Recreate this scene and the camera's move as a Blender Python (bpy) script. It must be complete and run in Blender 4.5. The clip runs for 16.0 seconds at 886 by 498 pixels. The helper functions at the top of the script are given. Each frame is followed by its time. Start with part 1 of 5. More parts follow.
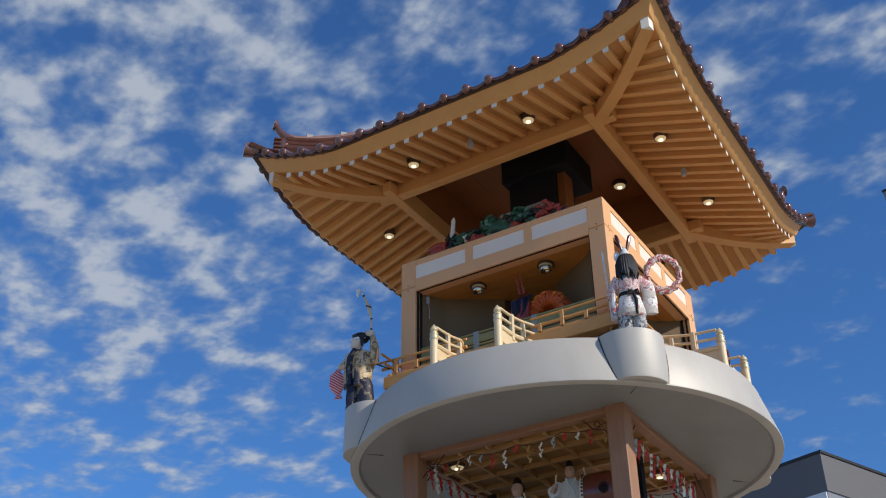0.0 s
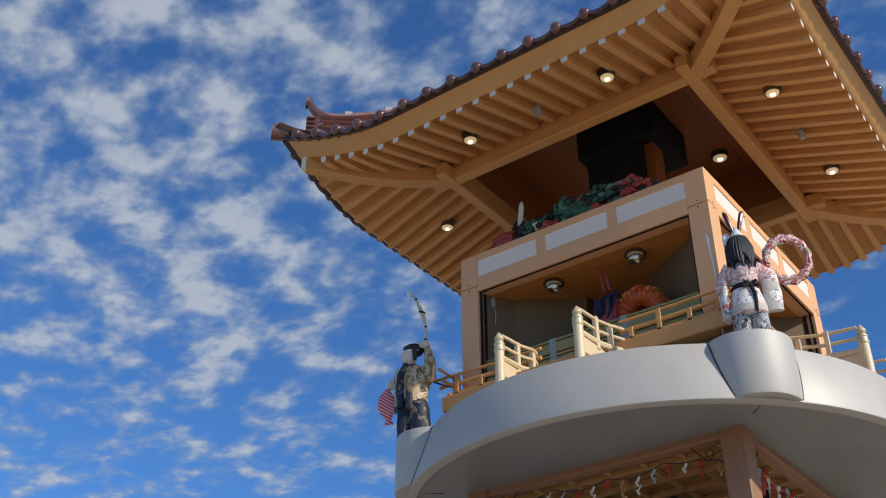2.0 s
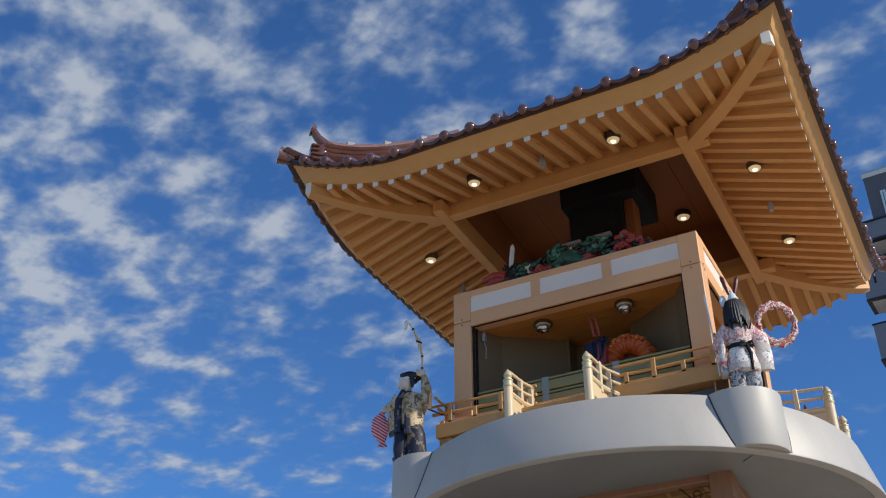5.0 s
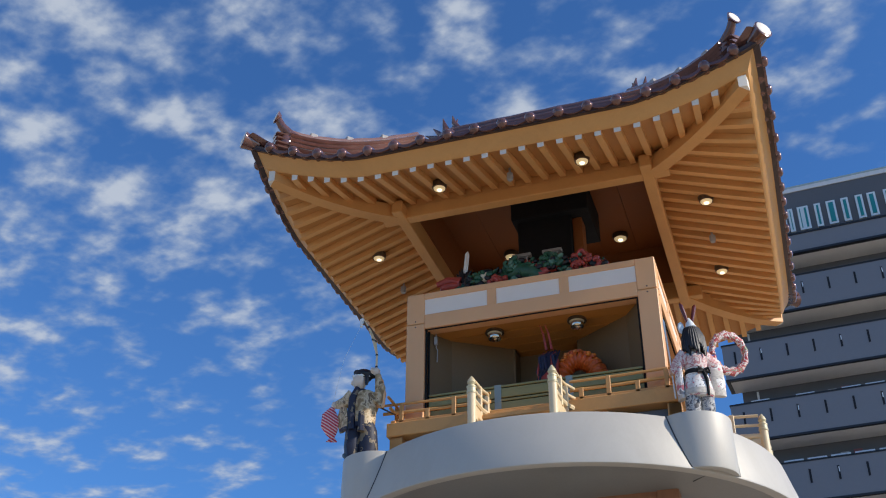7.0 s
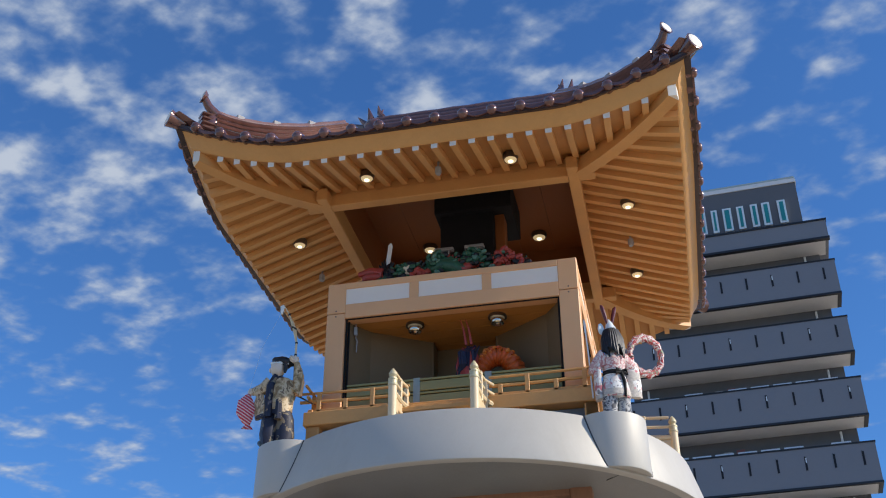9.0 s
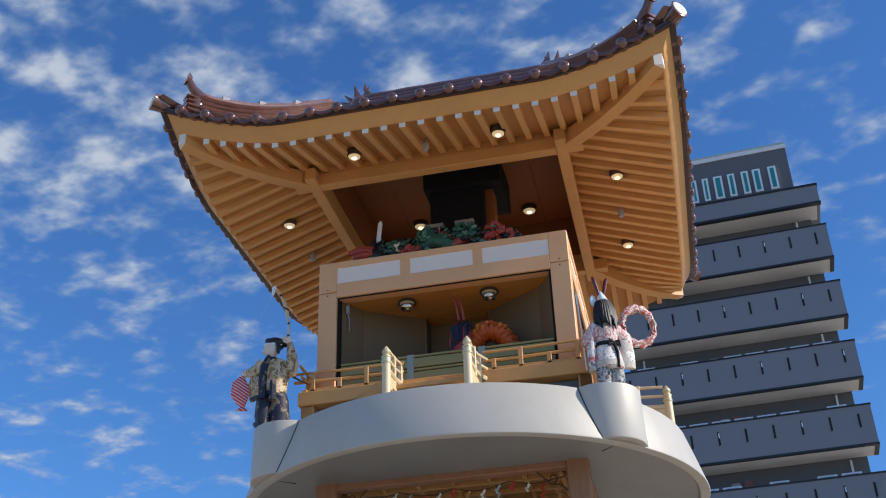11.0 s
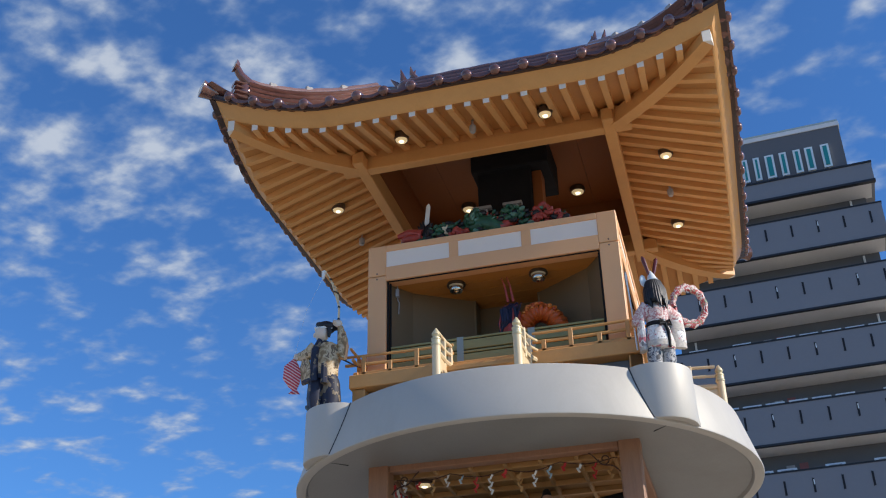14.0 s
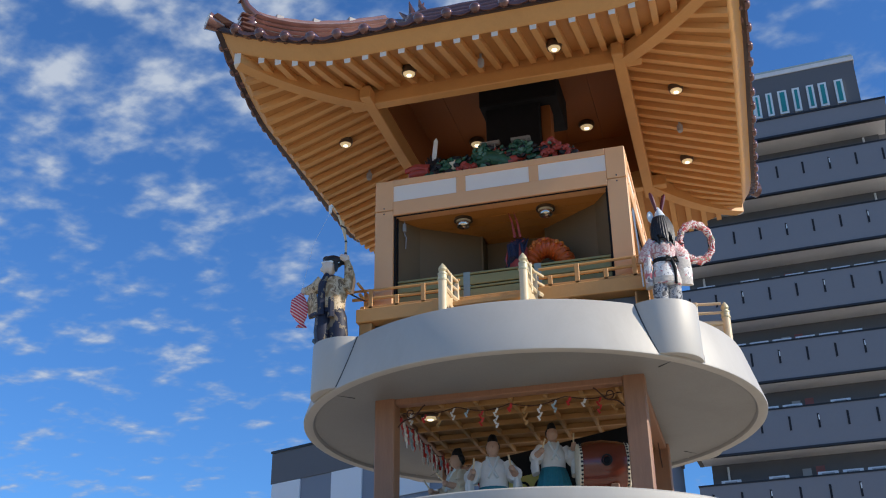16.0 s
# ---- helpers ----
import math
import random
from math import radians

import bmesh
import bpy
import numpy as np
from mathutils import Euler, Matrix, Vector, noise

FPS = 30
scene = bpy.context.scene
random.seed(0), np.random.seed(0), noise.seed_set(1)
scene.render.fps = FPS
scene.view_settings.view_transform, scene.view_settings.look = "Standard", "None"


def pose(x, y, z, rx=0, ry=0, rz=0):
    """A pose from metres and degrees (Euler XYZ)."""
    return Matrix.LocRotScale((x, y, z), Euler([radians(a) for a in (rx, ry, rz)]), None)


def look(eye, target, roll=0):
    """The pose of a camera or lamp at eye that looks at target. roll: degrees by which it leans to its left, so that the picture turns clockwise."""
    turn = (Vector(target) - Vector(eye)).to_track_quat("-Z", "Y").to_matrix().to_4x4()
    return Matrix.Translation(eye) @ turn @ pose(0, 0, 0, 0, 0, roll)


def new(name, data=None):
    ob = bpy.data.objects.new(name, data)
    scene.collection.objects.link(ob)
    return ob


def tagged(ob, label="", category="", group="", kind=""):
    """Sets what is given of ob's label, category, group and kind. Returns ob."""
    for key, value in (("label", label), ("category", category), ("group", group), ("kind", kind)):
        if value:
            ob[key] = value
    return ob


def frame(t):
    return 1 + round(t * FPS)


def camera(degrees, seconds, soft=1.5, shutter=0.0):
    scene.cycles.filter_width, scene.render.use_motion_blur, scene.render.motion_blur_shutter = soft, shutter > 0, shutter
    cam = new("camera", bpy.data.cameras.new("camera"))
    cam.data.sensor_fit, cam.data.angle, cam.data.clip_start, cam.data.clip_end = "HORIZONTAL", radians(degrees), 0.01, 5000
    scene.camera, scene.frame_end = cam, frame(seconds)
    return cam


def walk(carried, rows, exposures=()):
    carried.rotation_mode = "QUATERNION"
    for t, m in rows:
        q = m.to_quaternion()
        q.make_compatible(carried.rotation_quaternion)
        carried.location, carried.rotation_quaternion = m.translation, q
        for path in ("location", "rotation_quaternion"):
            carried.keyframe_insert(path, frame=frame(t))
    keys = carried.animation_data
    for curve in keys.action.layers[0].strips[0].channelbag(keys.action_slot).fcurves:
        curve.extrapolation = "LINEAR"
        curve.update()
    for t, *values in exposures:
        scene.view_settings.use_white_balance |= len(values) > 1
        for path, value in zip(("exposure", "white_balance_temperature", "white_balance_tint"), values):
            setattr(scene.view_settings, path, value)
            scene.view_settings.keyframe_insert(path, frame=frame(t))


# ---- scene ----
Z0 = 6.9          # height of the top of the upper box above the ground
EAVE = 2.43       # half width of the tiled eaves
cam = camera(44.18, 16.0, 1.1)


def eye_row(t, x, y, z, yaw, pitch, roll):
    """Seconds, place in metres, heading, upward tilt and lean in degrees."""
    return t, pose(x, y, z, 0, 0, yaw) @ pose(0, 0, 0, 90 + pitch) @ pose(0, 0, 0, 0, 0, roll)


ROWS = [
    (0, 4.546, -9.624, 0.713, 31.74, 32.07, -0.77),
    (0.5, 4.150, -8.754, 1.268, 32.65, 32.19, -0.35),
    (1, 3.799, -8.019, 1.714, 33.96, 32.41, 0.06),
    (1.5, 3.777, -8.044, 1.704, 35.03, 32.33, -0.15),
    (2, 3.767, -8.091, 1.702, 36.87, 32.08, -0.19),
    (2.5, 3.733, -8.120, 1.693, 38.49, 31.66, 0.12),
    (3, 3.811, -8.219, 1.652, 38.78, 31.11, 0.45),
    (3.5, 3.788, -8.451, 1.607, 37.41, 30.60, 0.84),
    (4, 3.627, -8.724, 1.576, 34.54, 30.78, 0.86),
    (4.5, 3.289, -8.902, 1.554, 31.05, 31.67, 0.54),
    (5, 2.957, -9.296, 1.585, 27.80, 32.70, -0.13),
    (7.5, 1.916, -9.926, 1.623, 16.65, 31.77, 0.50),
    (8, 1.824, -9.985, 1.636, 14.83, 31.49, 0.47),
    (8.5, 1.832, -9.958, 1.638, 13.25, 31.53, 0.14),
    (9, 1.831, -9.954, 1.639, 12.22, 31.64, -0.22),
    (11.5, 1.868, -9.930, 1.653, 12.17, 29.84, -2.53),
    (12, 1.879, -9.941, 1.650, 12.94, 29.37, -2.59),
    (12.5, 1.873, -9.938, 1.641, 13.62, 29.18, -2.33),
    (13, 1.864, -9.925, 1.645, 14.15, 29.33, -1.97),
    (13.5, 1.855, -9.924, 1.641, 14.54, 29.61, -1.65),
    (14, 1.854, -9.925, 1.629, 14.80, 29.64, -1.39),
    (14.5, 1.863, -9.915, 1.628, 14.95, 29.17, -1.24),
    (15, 1.870, -9.915, 1.623, 15.11, 28.18, -1.13),
    (15.5, 1.868, -9.912, 1.631, 15.25, 27.04, -0.90),
    (16, 1.874, -9.915, 1.638, 15.43, 26.21, -0.75),
]
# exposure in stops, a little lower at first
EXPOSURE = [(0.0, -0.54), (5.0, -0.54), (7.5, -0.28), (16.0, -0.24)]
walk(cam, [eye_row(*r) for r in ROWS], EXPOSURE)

# ---- daylight ----
SUN_EL, SUN_AZ = radians(30), radians(-2)      # azimuth from +x towards +y
SUN_WAY = Vector((math.cos(SUN_EL) * math.cos(SUN_AZ), math.cos(SUN_EL) * math.sin(SUN_AZ), math.sin(SUN_EL)))
sun = new("sun", bpy.data.lights.new("sun", "SUN"))
sun.data.energy, sun.data.angle, sun.data.color = 5.5, radians(0.5), (1.0, 0.91, 0.78)
sun.matrix_world = look(SUN_WAY * 100, (0, 0, 0))


def node(nt, kind, **inputs):
    n = nt.nodes.new(kind)
    for k, val in inputs.items():
        n.inputs[k.replace("_", " ")].default_value = val
    return n


def math_node(nt, op, a, b=None, clamp=False):
    n = nt.nodes.new("ShaderNodeMath")
    n.operation, n.use_clamp = op, clamp
    for i, val in enumerate((a, b)):
        if val is None:
            continue
        if isinstance(val, (int, float)):
            n.inputs[i].default_value = val
        else:
            nt.links.new(val, n.inputs[i])
    return n.outputs[0]


def sky_world():
    """Clear autumn sky with a layer of broken altocumulus."""
    w = bpy.data.worlds.new("sky")
    scene.world = w
    w.use_nodes = True
    nt = w.node_tree
    nt.nodes.clear()
    sky = nt.nodes.new("ShaderNodeTexSky")
    sky.sky_type, sky.sun_disc = "NISHITA", False
    sky.sun_elevation, sky.sun_rotation = SUN_EL, radians(90) - SUN_AZ
    sky.air_density, sky.dust_density, sky.ozone_density = 1.0, 0.3, 3.0
    tint = nt.nodes.new("ShaderNodeMix")
    tint.data_type, tint.blend_type = "RGBA", "MULTIPLY"
    tint.inputs[0].default_value = 1.0
    tint.inputs[7].default_value = (0.68, 1.22, 1.84, 1)
    nt.links.new(sky.outputs[0], tint.inputs[6])
    # direction, laid out on a flat cloud layer overhead
    co = nt.nodes.new("ShaderNodeTexCoord")
    sep = nt.nodes.new("ShaderNodeSeparateXYZ")
    nt.links.new(co.outputs["Generated"], sep.inputs[0])
    up = math_node(nt, "ADD", math_node(nt, "MAXIMUM", sep.outputs[2], 0.03), 0.12)
    flat = nt.nodes.new("ShaderNodeCombineXYZ")
    u = math_node(nt, "DIVIDE", sep.outputs[0], up)
    v = math_node(nt, "DIVIDE", sep.outputs[1], up)
    nt.links.new(u, flat.inputs[0])
    nt.links.new(v, flat.inputs[1])
    turn = node(nt, "ShaderNodeMapping", Rotation=(0, 0, radians(30)), Scale=(1.0, 1.18, 1.0), Location=(3.1, 1.7, 0.0))
    nt.links.new(flat.outputs[0], turn.inputs[0])
    puff = node(nt, "ShaderNodeTexNoise", Scale=10.5, Detail=3.5, Roughness=0.52, Distortion=0.1)
    field = node(nt, "ShaderNodeTexNoise", Scale=2.1, Detail=3.0, Roughness=0.55)
    fine = node(nt, "ShaderNodeTexNoise", Scale=30.0, Detail=4.0, Roughness=0.6)
    for n in (puff, field, fine):
        nt.links.new(turn.outputs[0], n.inputs["Vector"])
    # the layer thins out towards the east and towards the horizon
    amount = math_node(nt, "ADD", math_node(nt, "MULTIPLY", field.outputs[0], 0.30), math_node(nt, "MULTIPLY", puff.outputs[0], 1.00))
    amount = math_node(nt, "ADD", amount, math_node(nt, "MULTIPLY", fine.outputs[0], 0.26))
    west = math_node(nt, "MULTIPLY", math_node(nt, "ADD", sep.outputs[0], 0.55), -0.24)
    west = math_node(nt, "MAXIMUM", math_node(nt, "MINIMUM", west, 0.05), -0.13)
    high = math_node(nt, "MULTIPLY", math_node(nt, "ADD", sep.outputs[2], -0.5), 0.46)
    high = math_node(nt, "MAXIMUM", math_node(nt, "MINIMUM", high, 0.05), -0.075)
    amount = math_node(nt, "ADD", math_node(nt, "ADD", amount, west), high)
    ramp = nt.nodes.new("ShaderNodeValToRGB")
    ramp.color_ramp.interpolation = "EASE"
    ramp.color_ramp.elements[0].position, ramp.color_ramp.elements[0].color = 0.67, (0, 0, 0, 1)
    ramp.color_ramp.elements[1].position, ramp.color_ramp.elements[1].color = 1.24, (1, 1, 1, 1)
    nt.links.new(amount, ramp.inputs[0])
    mix = nt.nodes.new("ShaderNodeMix")
    mix.data_type = "RGBA"
    # thin cloud is bluish, thick cloud white
    tone = nt.nodes.new("ShaderNodeMix")
    tone.data_type = "RGBA"
    tone.inputs[6].default_value, tone.inputs[7].default_value = (3.2, 4.3, 6.1, 1), (6.2, 6.8, 7.7, 1)
    nt.links.new(math_node(nt, "POWER", ramp.outputs[0], 1.8), tone.inputs[0])
    nt.links.new(tone.outputs[2], mix.inputs[7])
    nt.links.new(math_node(nt, "MULTIPLY", ramp.outputs[0], 0.86), mix.inputs[0])
    nt.links.new(tint.outputs[2], mix.inputs[6])
    bg = nt.nodes.new("ShaderNodeBackground")
    bg.inputs[1].default_value = 0.11
    nt.links.new(mix.outputs[2], bg.inputs[0])
    out = nt.nodes.new("ShaderNodeOutputWorld")
    nt.links.new(bg.outputs[0], out.inputs[0])


sky_world()


# ---- materials ----
def surface(name, color, rough=0.6, metal=0.0, vary=0.12, scale=6.0, bump=0.15, fine=60.0, stretch=(1, 1, 1), dirt=0.0, coat=0.0, random=0.0):
    """Procedural surface: two scales of colour change, fine relief, and stains where dirt is given."""
    m = bpy.data.materials.new(name)
    m.use_nodes = True
    nt = m.node_tree
    b = nt.nodes["Principled BSDF"]
    b.inputs["Roughness"].default_value, b.inputs["Metallic"].default_value = rough, metal
    b.inputs["Coat Weight"].default_value = coat
    co = nt.nodes.new("ShaderNodeTexCoord")
    mp = node(nt, "ShaderNodeMapping", Scale=stretch)
    nt.links.new(co.outputs["Object"], mp.inputs[0])
    big = node(nt, "ShaderNodeTexNoise", Scale=scale, Detail=4.0, Roughness=0.6)
    small = node(nt, "ShaderNodeTexNoise", Scale=fine, Detail=3.0, Roughness=0.6)
    for n in (big, small):
        nt.links.new(mp.outputs[0], n.inputs["Vector"])
    val = math_node(nt, "ADD", math_node(nt, "MULTIPLY", math_node(nt, "SUBTRACT", big.outputs[0], 0.5), 2 * vary),
                    math_node(nt, "MULTIPLY", math_node(nt, "SUBTRACT", small.outputs[0], 0.5), vary))
    if random:
        info = nt.nodes.new("ShaderNodeObjectInfo")
        val = math_node(nt, "ADD", val, math_node(nt, "MULTIPLY", math_node(nt, "SUBTRACT", info.outputs["Random"], 0.5), random))
    hsv = nt.nodes.new("ShaderNodeHueSaturation")
    hsv.inputs["Color"].default_value = (*color, 1)
    nt.links.new(math_node(nt, "ADD", val, 1.0), hsv.inputs["Value"])
    last = hsv.outputs[0]
    if dirt:
        st = node(nt, "ShaderNodeTexNoise", Scale=scale * 0.6, Detail=6.0, Roughness=0.7, Distortion=0.6)
        nt.links.new(mp.outputs[0], st.inputs["Vector"])
        rp = nt.nodes.new("ShaderNodeValToRGB")
        rp.color_ramp.elements[0].position, rp.color_ramp.elements[1].position = 0.5, 0.75
        nt.links.new(st.outputs[0], rp.inputs[0])
        mx = nt.nodes.new("ShaderNodeMix")
        mx.data_type, mx.blend_type = "RGBA", "MIX"
        mx.inputs[7].default_value = (color[0] * 0.55, color[1] * 0.5, color[2] * 0.42, 1)
        nt.links.new(last, mx.inputs[6])
        nt.links.new(math_node(nt, "MULTIPLY", rp.outputs[0], dirt), mx.inputs[0])
        last = mx.outputs[2]
    nt.links.new(last, b.inputs["Base Color"])
    rr = math_node(nt, "ADD", math_node(nt, "MULTIPLY", math_node(nt, "SUBTRACT", big.outputs[0], 0.5), 0.25), rough, True)
    nt.links.new(rr, b.inputs["Roughness"])
    if bump:
        bp = node(nt, "ShaderNodeBump", Strength=bump, Distance=0.004)
        nt.links.new(small.outputs[0], bp.inputs["Height"])
        nt.links.new(bp.outputs[0], b.inputs["Normal"])
    return m


def glowing(name, color, strength):
    m = surface(name, color, 0.4)
    b = m.node_tree.nodes["Principled BSDF"]
    b.inputs["Emission Color"].default_value, b.inputs["Emission Strength"].default_value = (*color, 1), strength
    return m


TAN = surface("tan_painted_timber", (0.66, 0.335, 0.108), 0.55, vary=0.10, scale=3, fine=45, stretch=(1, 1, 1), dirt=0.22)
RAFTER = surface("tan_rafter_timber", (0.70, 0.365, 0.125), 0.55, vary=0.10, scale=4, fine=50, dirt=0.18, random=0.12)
# tan with the shade between the rafters mixed into it
SOFFIT = surface("tan_soffit_with_shade", (0.54, 0.255, 0.075), 0.6, vary=0.10, scale=3, fine=40, dirt=0.22)
PEACH = surface("peach_painted_panel", (0.80, 0.44, 0.21), 0.5, vary=0.05, scale=2, fine=70, bump=0.06, dirt=0.08)
# white paint of the rafter ends; also the glints on round cap tiles
WHITE_TIP = surface("white_rafter_end_and_cap_glint", (0.82, 0.76, 0.66), 0.5, vary=0.06)
PANEL = surface("frosted_white_panel", (0.88, 0.79, 0.68), 0.45, vary=0.03, bump=0.03)
INNER = surface("brown_stained_board", (0.30, 0.095, 0.020), 0.6, vary=0.15, scale=2.5, fine=30)
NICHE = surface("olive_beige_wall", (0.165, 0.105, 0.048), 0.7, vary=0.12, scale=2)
NICHE_TOP = surface("amber_board_ceiling", (0.56, 0.235, 0.05), 0.5, vary=0.12, scale=3)
BLACK = surface("matt_black_metal", (0.005, 0.005, 0.006), 0.85, vary=0.2)
GREYBLUE = surface("slate_grey_board", (0.13, 0.16, 0.20), 0.6, vary=0.1)
TILE = surface("glazed_copper_brown_tile", (0.165, 0.075, 0.058), 0.16, metal=0.30, vary=0.35, scale=9, fine=80, bump=0.12, coat=0.7, random=0.35)
TILE_PALE = surface("pale_copper_ridge_tile", (0.36, 0.20, 0.16), 0.18, metal=0.3, vary=0.3, scale=9, fine=80, bump=0.10, coat=0.35, random=0.3)
TILE_TIE = surface("pale_mortar", (0.40, 0.37, 0.35), 0.7, vary=0.15)
TILE_DARK = surface("dark_brown_under_tile", (0.055, 0.033, 0.030), 0.4, vary=0.25, random=0.2)
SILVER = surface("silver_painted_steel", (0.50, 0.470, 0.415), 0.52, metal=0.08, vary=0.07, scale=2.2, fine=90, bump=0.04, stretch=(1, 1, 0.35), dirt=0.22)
# weathered grey, darkened to carry the shade under the drum
SOFFIT_STEEL = surface("shade_darkened_grey_steel", (0.28, 0.272, 0.25), 0.5, metal=0.1, vary=0.2, scale=1.6, fine=50, bump=0.05, dirt=0.2)
DARKLINE = surface("dark_sealant", (0.05, 0.05, 0.055), 0.7)
CREAM = surface("cream_lacquered_timber", (0.74, 0.59, 0.37), 0.45, vary=0.07, scale=8, dirt=0.12)
BRASS = surface("aged_gold_finial", (0.62, 0.54, 0.34), 0.45, metal=0.2, vary=0.15, scale=20)
BAMBOO = surface("pale_green_slat", (0.27, 0.255, 0.10), 0.5, vary=0.25, scale=5, fine=60, stretch=(0.3, 1, 3), dirt=0.2, random=0.12)
STRAP = surface("grey_blue_strap", (0.26, 0.33, 0.32), 0.6)
CEDAR = surface("reddish_cedar_post", (0.33, 0.165, 0.09), 0.55, vary=0.22, scale=5, fine=40, stretch=(6, 6, 0.5), bump=0.1, dirt=0.25)
LATTICE = surface("honey_pine_batten", (0.46, 0.25, 0.085), 0.55, vary=0.14, scale=6, random=0.15)
COFFER = surface("pale_coffer_board", (0.36, 0.18, 0.055), 0.6, vary=0.14, scale=3)
LAMP_METAL = surface("bronze_lamp_ring", (0.13, 0.095, 0.065), 0.3, metal=0.6)
CHROME = surface("polished_chrome", (0.62, 0.60, 0.56), 0.18, metal=0.95, vary=0.05)
LAMP_LENS = glowing("warm_lamp_lens", (0.95, 0.72, 0.40), 0.40)
LAMP_BULB = glowing("bright_lamp_bulb", (1.0, 0.86, 0.55), 2.6)
LAMP_OFF = glowing("dim_lamp_lens", (0.50, 0.42, 0.28), 0.06)
GREY = surface("grey_plastic", (0.36, 0.36, 0.36), 0.5)
RED = surface("red_cloth", (0.55, 0.03, 0.03), 0.6, vary=0.2)
WHITE = surface("white_cloth", (0.78, 0.77, 0.74), 0.7, vary=0.1, scale=14)
BLUE = surface("pale_blue_paper", (0.36, 0.50, 0.60), 0.7)
TEAL = surface("teal_cloth", (0.02, 0.20, 0.27), 0.7, vary=0.2, scale=14)
SKIN = surface("painted_doll_face", (0.56, 0.34, 0.23), 0.5, vary=0.06)
HAIR = surface("black_horsehair", (0.010, 0.011, 0.014), 0.5, vary=0.4, scale=30, bump=0.5)
ROPE = surface("dark_brown_cord", (0.07, 0.03, 0.02), 0.8)
DRUM_RED = surface("lacquered_red_brown_barrel", (0.17, 0.036, 0.018), 0.22, vary=0.18, scale=4, stretch=(0.5, 3, 3), coat=0.5)
HIDE = surface("cream_drum_hide", (0.72, 0.62, 0.45), 0.6, vary=0.06)
GOLD = surface("gold_leaf_board", (0.60, 0.45, 0.10), 0.4, metal=0.4)
DRAGON_GREEN = surface("green_painted_scales", (0.022, 0.095, 0.05), 0.42, vary=0.6, scale=16, fine=45, bump=0.8)
DRAGON_RED = surface("red_painted_scales", (0.38, 0.05, 0.035), 0.42, vary=0.4, scale=16, fine=45, bump=0.6)
DRAGON_ORANGE = surface("orange_gold_scales", (0.56, 0.095, 0.012), 0.38, vary=0.45, scale=26, fine=60, bump=0.8)
MANE_BLUE = surface("dark_blue_mane", (0.014, 0.020, 0.05), 0.6, vary=0.5, scale=25)
HOTEL_DARK = surface("charcoal_render", (0.125, 0.126, 0.134), 0.75, vary=0.08, scale=0.4, fine=6, bump=0.03)
HOTEL_GREY = surface("blue_grey_panel", (0.205, 0.21, 0.228), 0.7, vary=0.07, scale=0.3, fine=8, bump=0.03, random=0.05)
HOTEL_SLAB = surface("pale_grey_concrete", (0.74, 0.73, 0.71), 0.8, vary=0.1, scale=0.5, fine=8)
HOTEL_EDGE = surface("black_coping", (0.015, 0.016, 0.02), 0.5)
# dull red for a reflection painted on the hotel wall
FADED_RED = surface("faded_red_reflection", (0.26, 0.10, 0.10), 0.7)
# near-black that paints the shade inside openings and gaps
GAP_SHADE = surface("painted_gap_shade", (0.012, 0.013, 0.018), 0.8)
SIGN_WHITE = surface("white_sign_edge", (0.75, 0.80, 0.80), 0.4, vary=0.03)
SIGN_TEAL = surface("teal_sign_face", (0.02, 0.25, 0.25), 0.4, vary=0.05)
PALE_COPING = surface("pale_green_grey_coping", (0.40, 0.47, 0.45), 0.6)
ANNEX_WHITE = surface("white_cladding", (0.72, 0.74, 0.76), 0.6, vary=0.05, scale=0.5)
ANNEX_GREY = surface("grey_cladding", (0.20, 0.22, 0.26), 0.6, vary=0.05, scale=0.5)
ASPHALT = surface("warm_grey_paving", (0.43, 0.36, 0.27), 0.85, vary=0.2, scale=0.8, fine=30, bump=0.3)
GLASSY = surface("tinted_window", (0.03, 0.04, 0.055), 0.08, vary=0.1)


def mottled(name, colors, scale, rough=0.6, hard=True):
    """Painted costume cloth: patches of several colours."""
    m = surface(name, colors[0], rough, bump=0.2)
    nt = m.node_tree
    co = nt.nodes.new("ShaderNodeTexCoord")
    vo = node(nt, "ShaderNodeTexNoise", Scale=scale, Detail=2.0, Roughness=0.5, Distortion=0.8)
    nt.links.new(co.outputs["Object"], vo.inputs["Vector"])
    rp = nt.nodes.new("ShaderNodeValToRGB")
    rp.color_ramp.interpolation = "CONSTANT" if hard else "LINEAR"
    el = rp.color_ramp.elements
    spots = [0.0] + [0.40 + 0.20 * i / max(1, len(colors) - 2) for i in range(len(colors) - 1)]
    el[0].position, el[0].color = 0.0, (*colors[0], 1)
    el[1].position, el[1].color = spots[1], (*colors[1], 1)
    for p, c in zip(spots[2:], colors[2:]):
        e = el.new(p)
        e.color = (*c, 1)
    nt.links.new(vo.outputs[0], rp.inputs[0])
    nt.links.new(rp.outputs[0], nt.nodes["Principled BSDF"].inputs["Base Color"])
    return m


NAVY_PRINT = mottled("navy_cream_print", [(0.19, 0.15, 0.10), (0.010, 0.012, 0.030), (0.012, 0.016, 0.040), (0.014, 0.016, 0.034)], 13)
STRAW = mottled("straw_and_tan_vest", [(0.26, 0.17, 0.08), (0.45, 0.32, 0.17), (0.62, 0.48, 0.30), (0.20, 0.13, 0.07)], 14)
WHITE_PRINT = mottled("white_pink_brocade", [(0.58, 0.17, 0.19), (0.66, 0.58, 0.54), (0.80, 0.78, 0.74), (0.26, 0.25, 0.26)], 17)
GREY_PRINT = mottled("grey_black_brocade", [(0.05, 0.05, 0.06), (0.25, 0.26, 0.28), (0.48, 0.47, 0.45), (0.10, 0.10, 0.12)], 22)
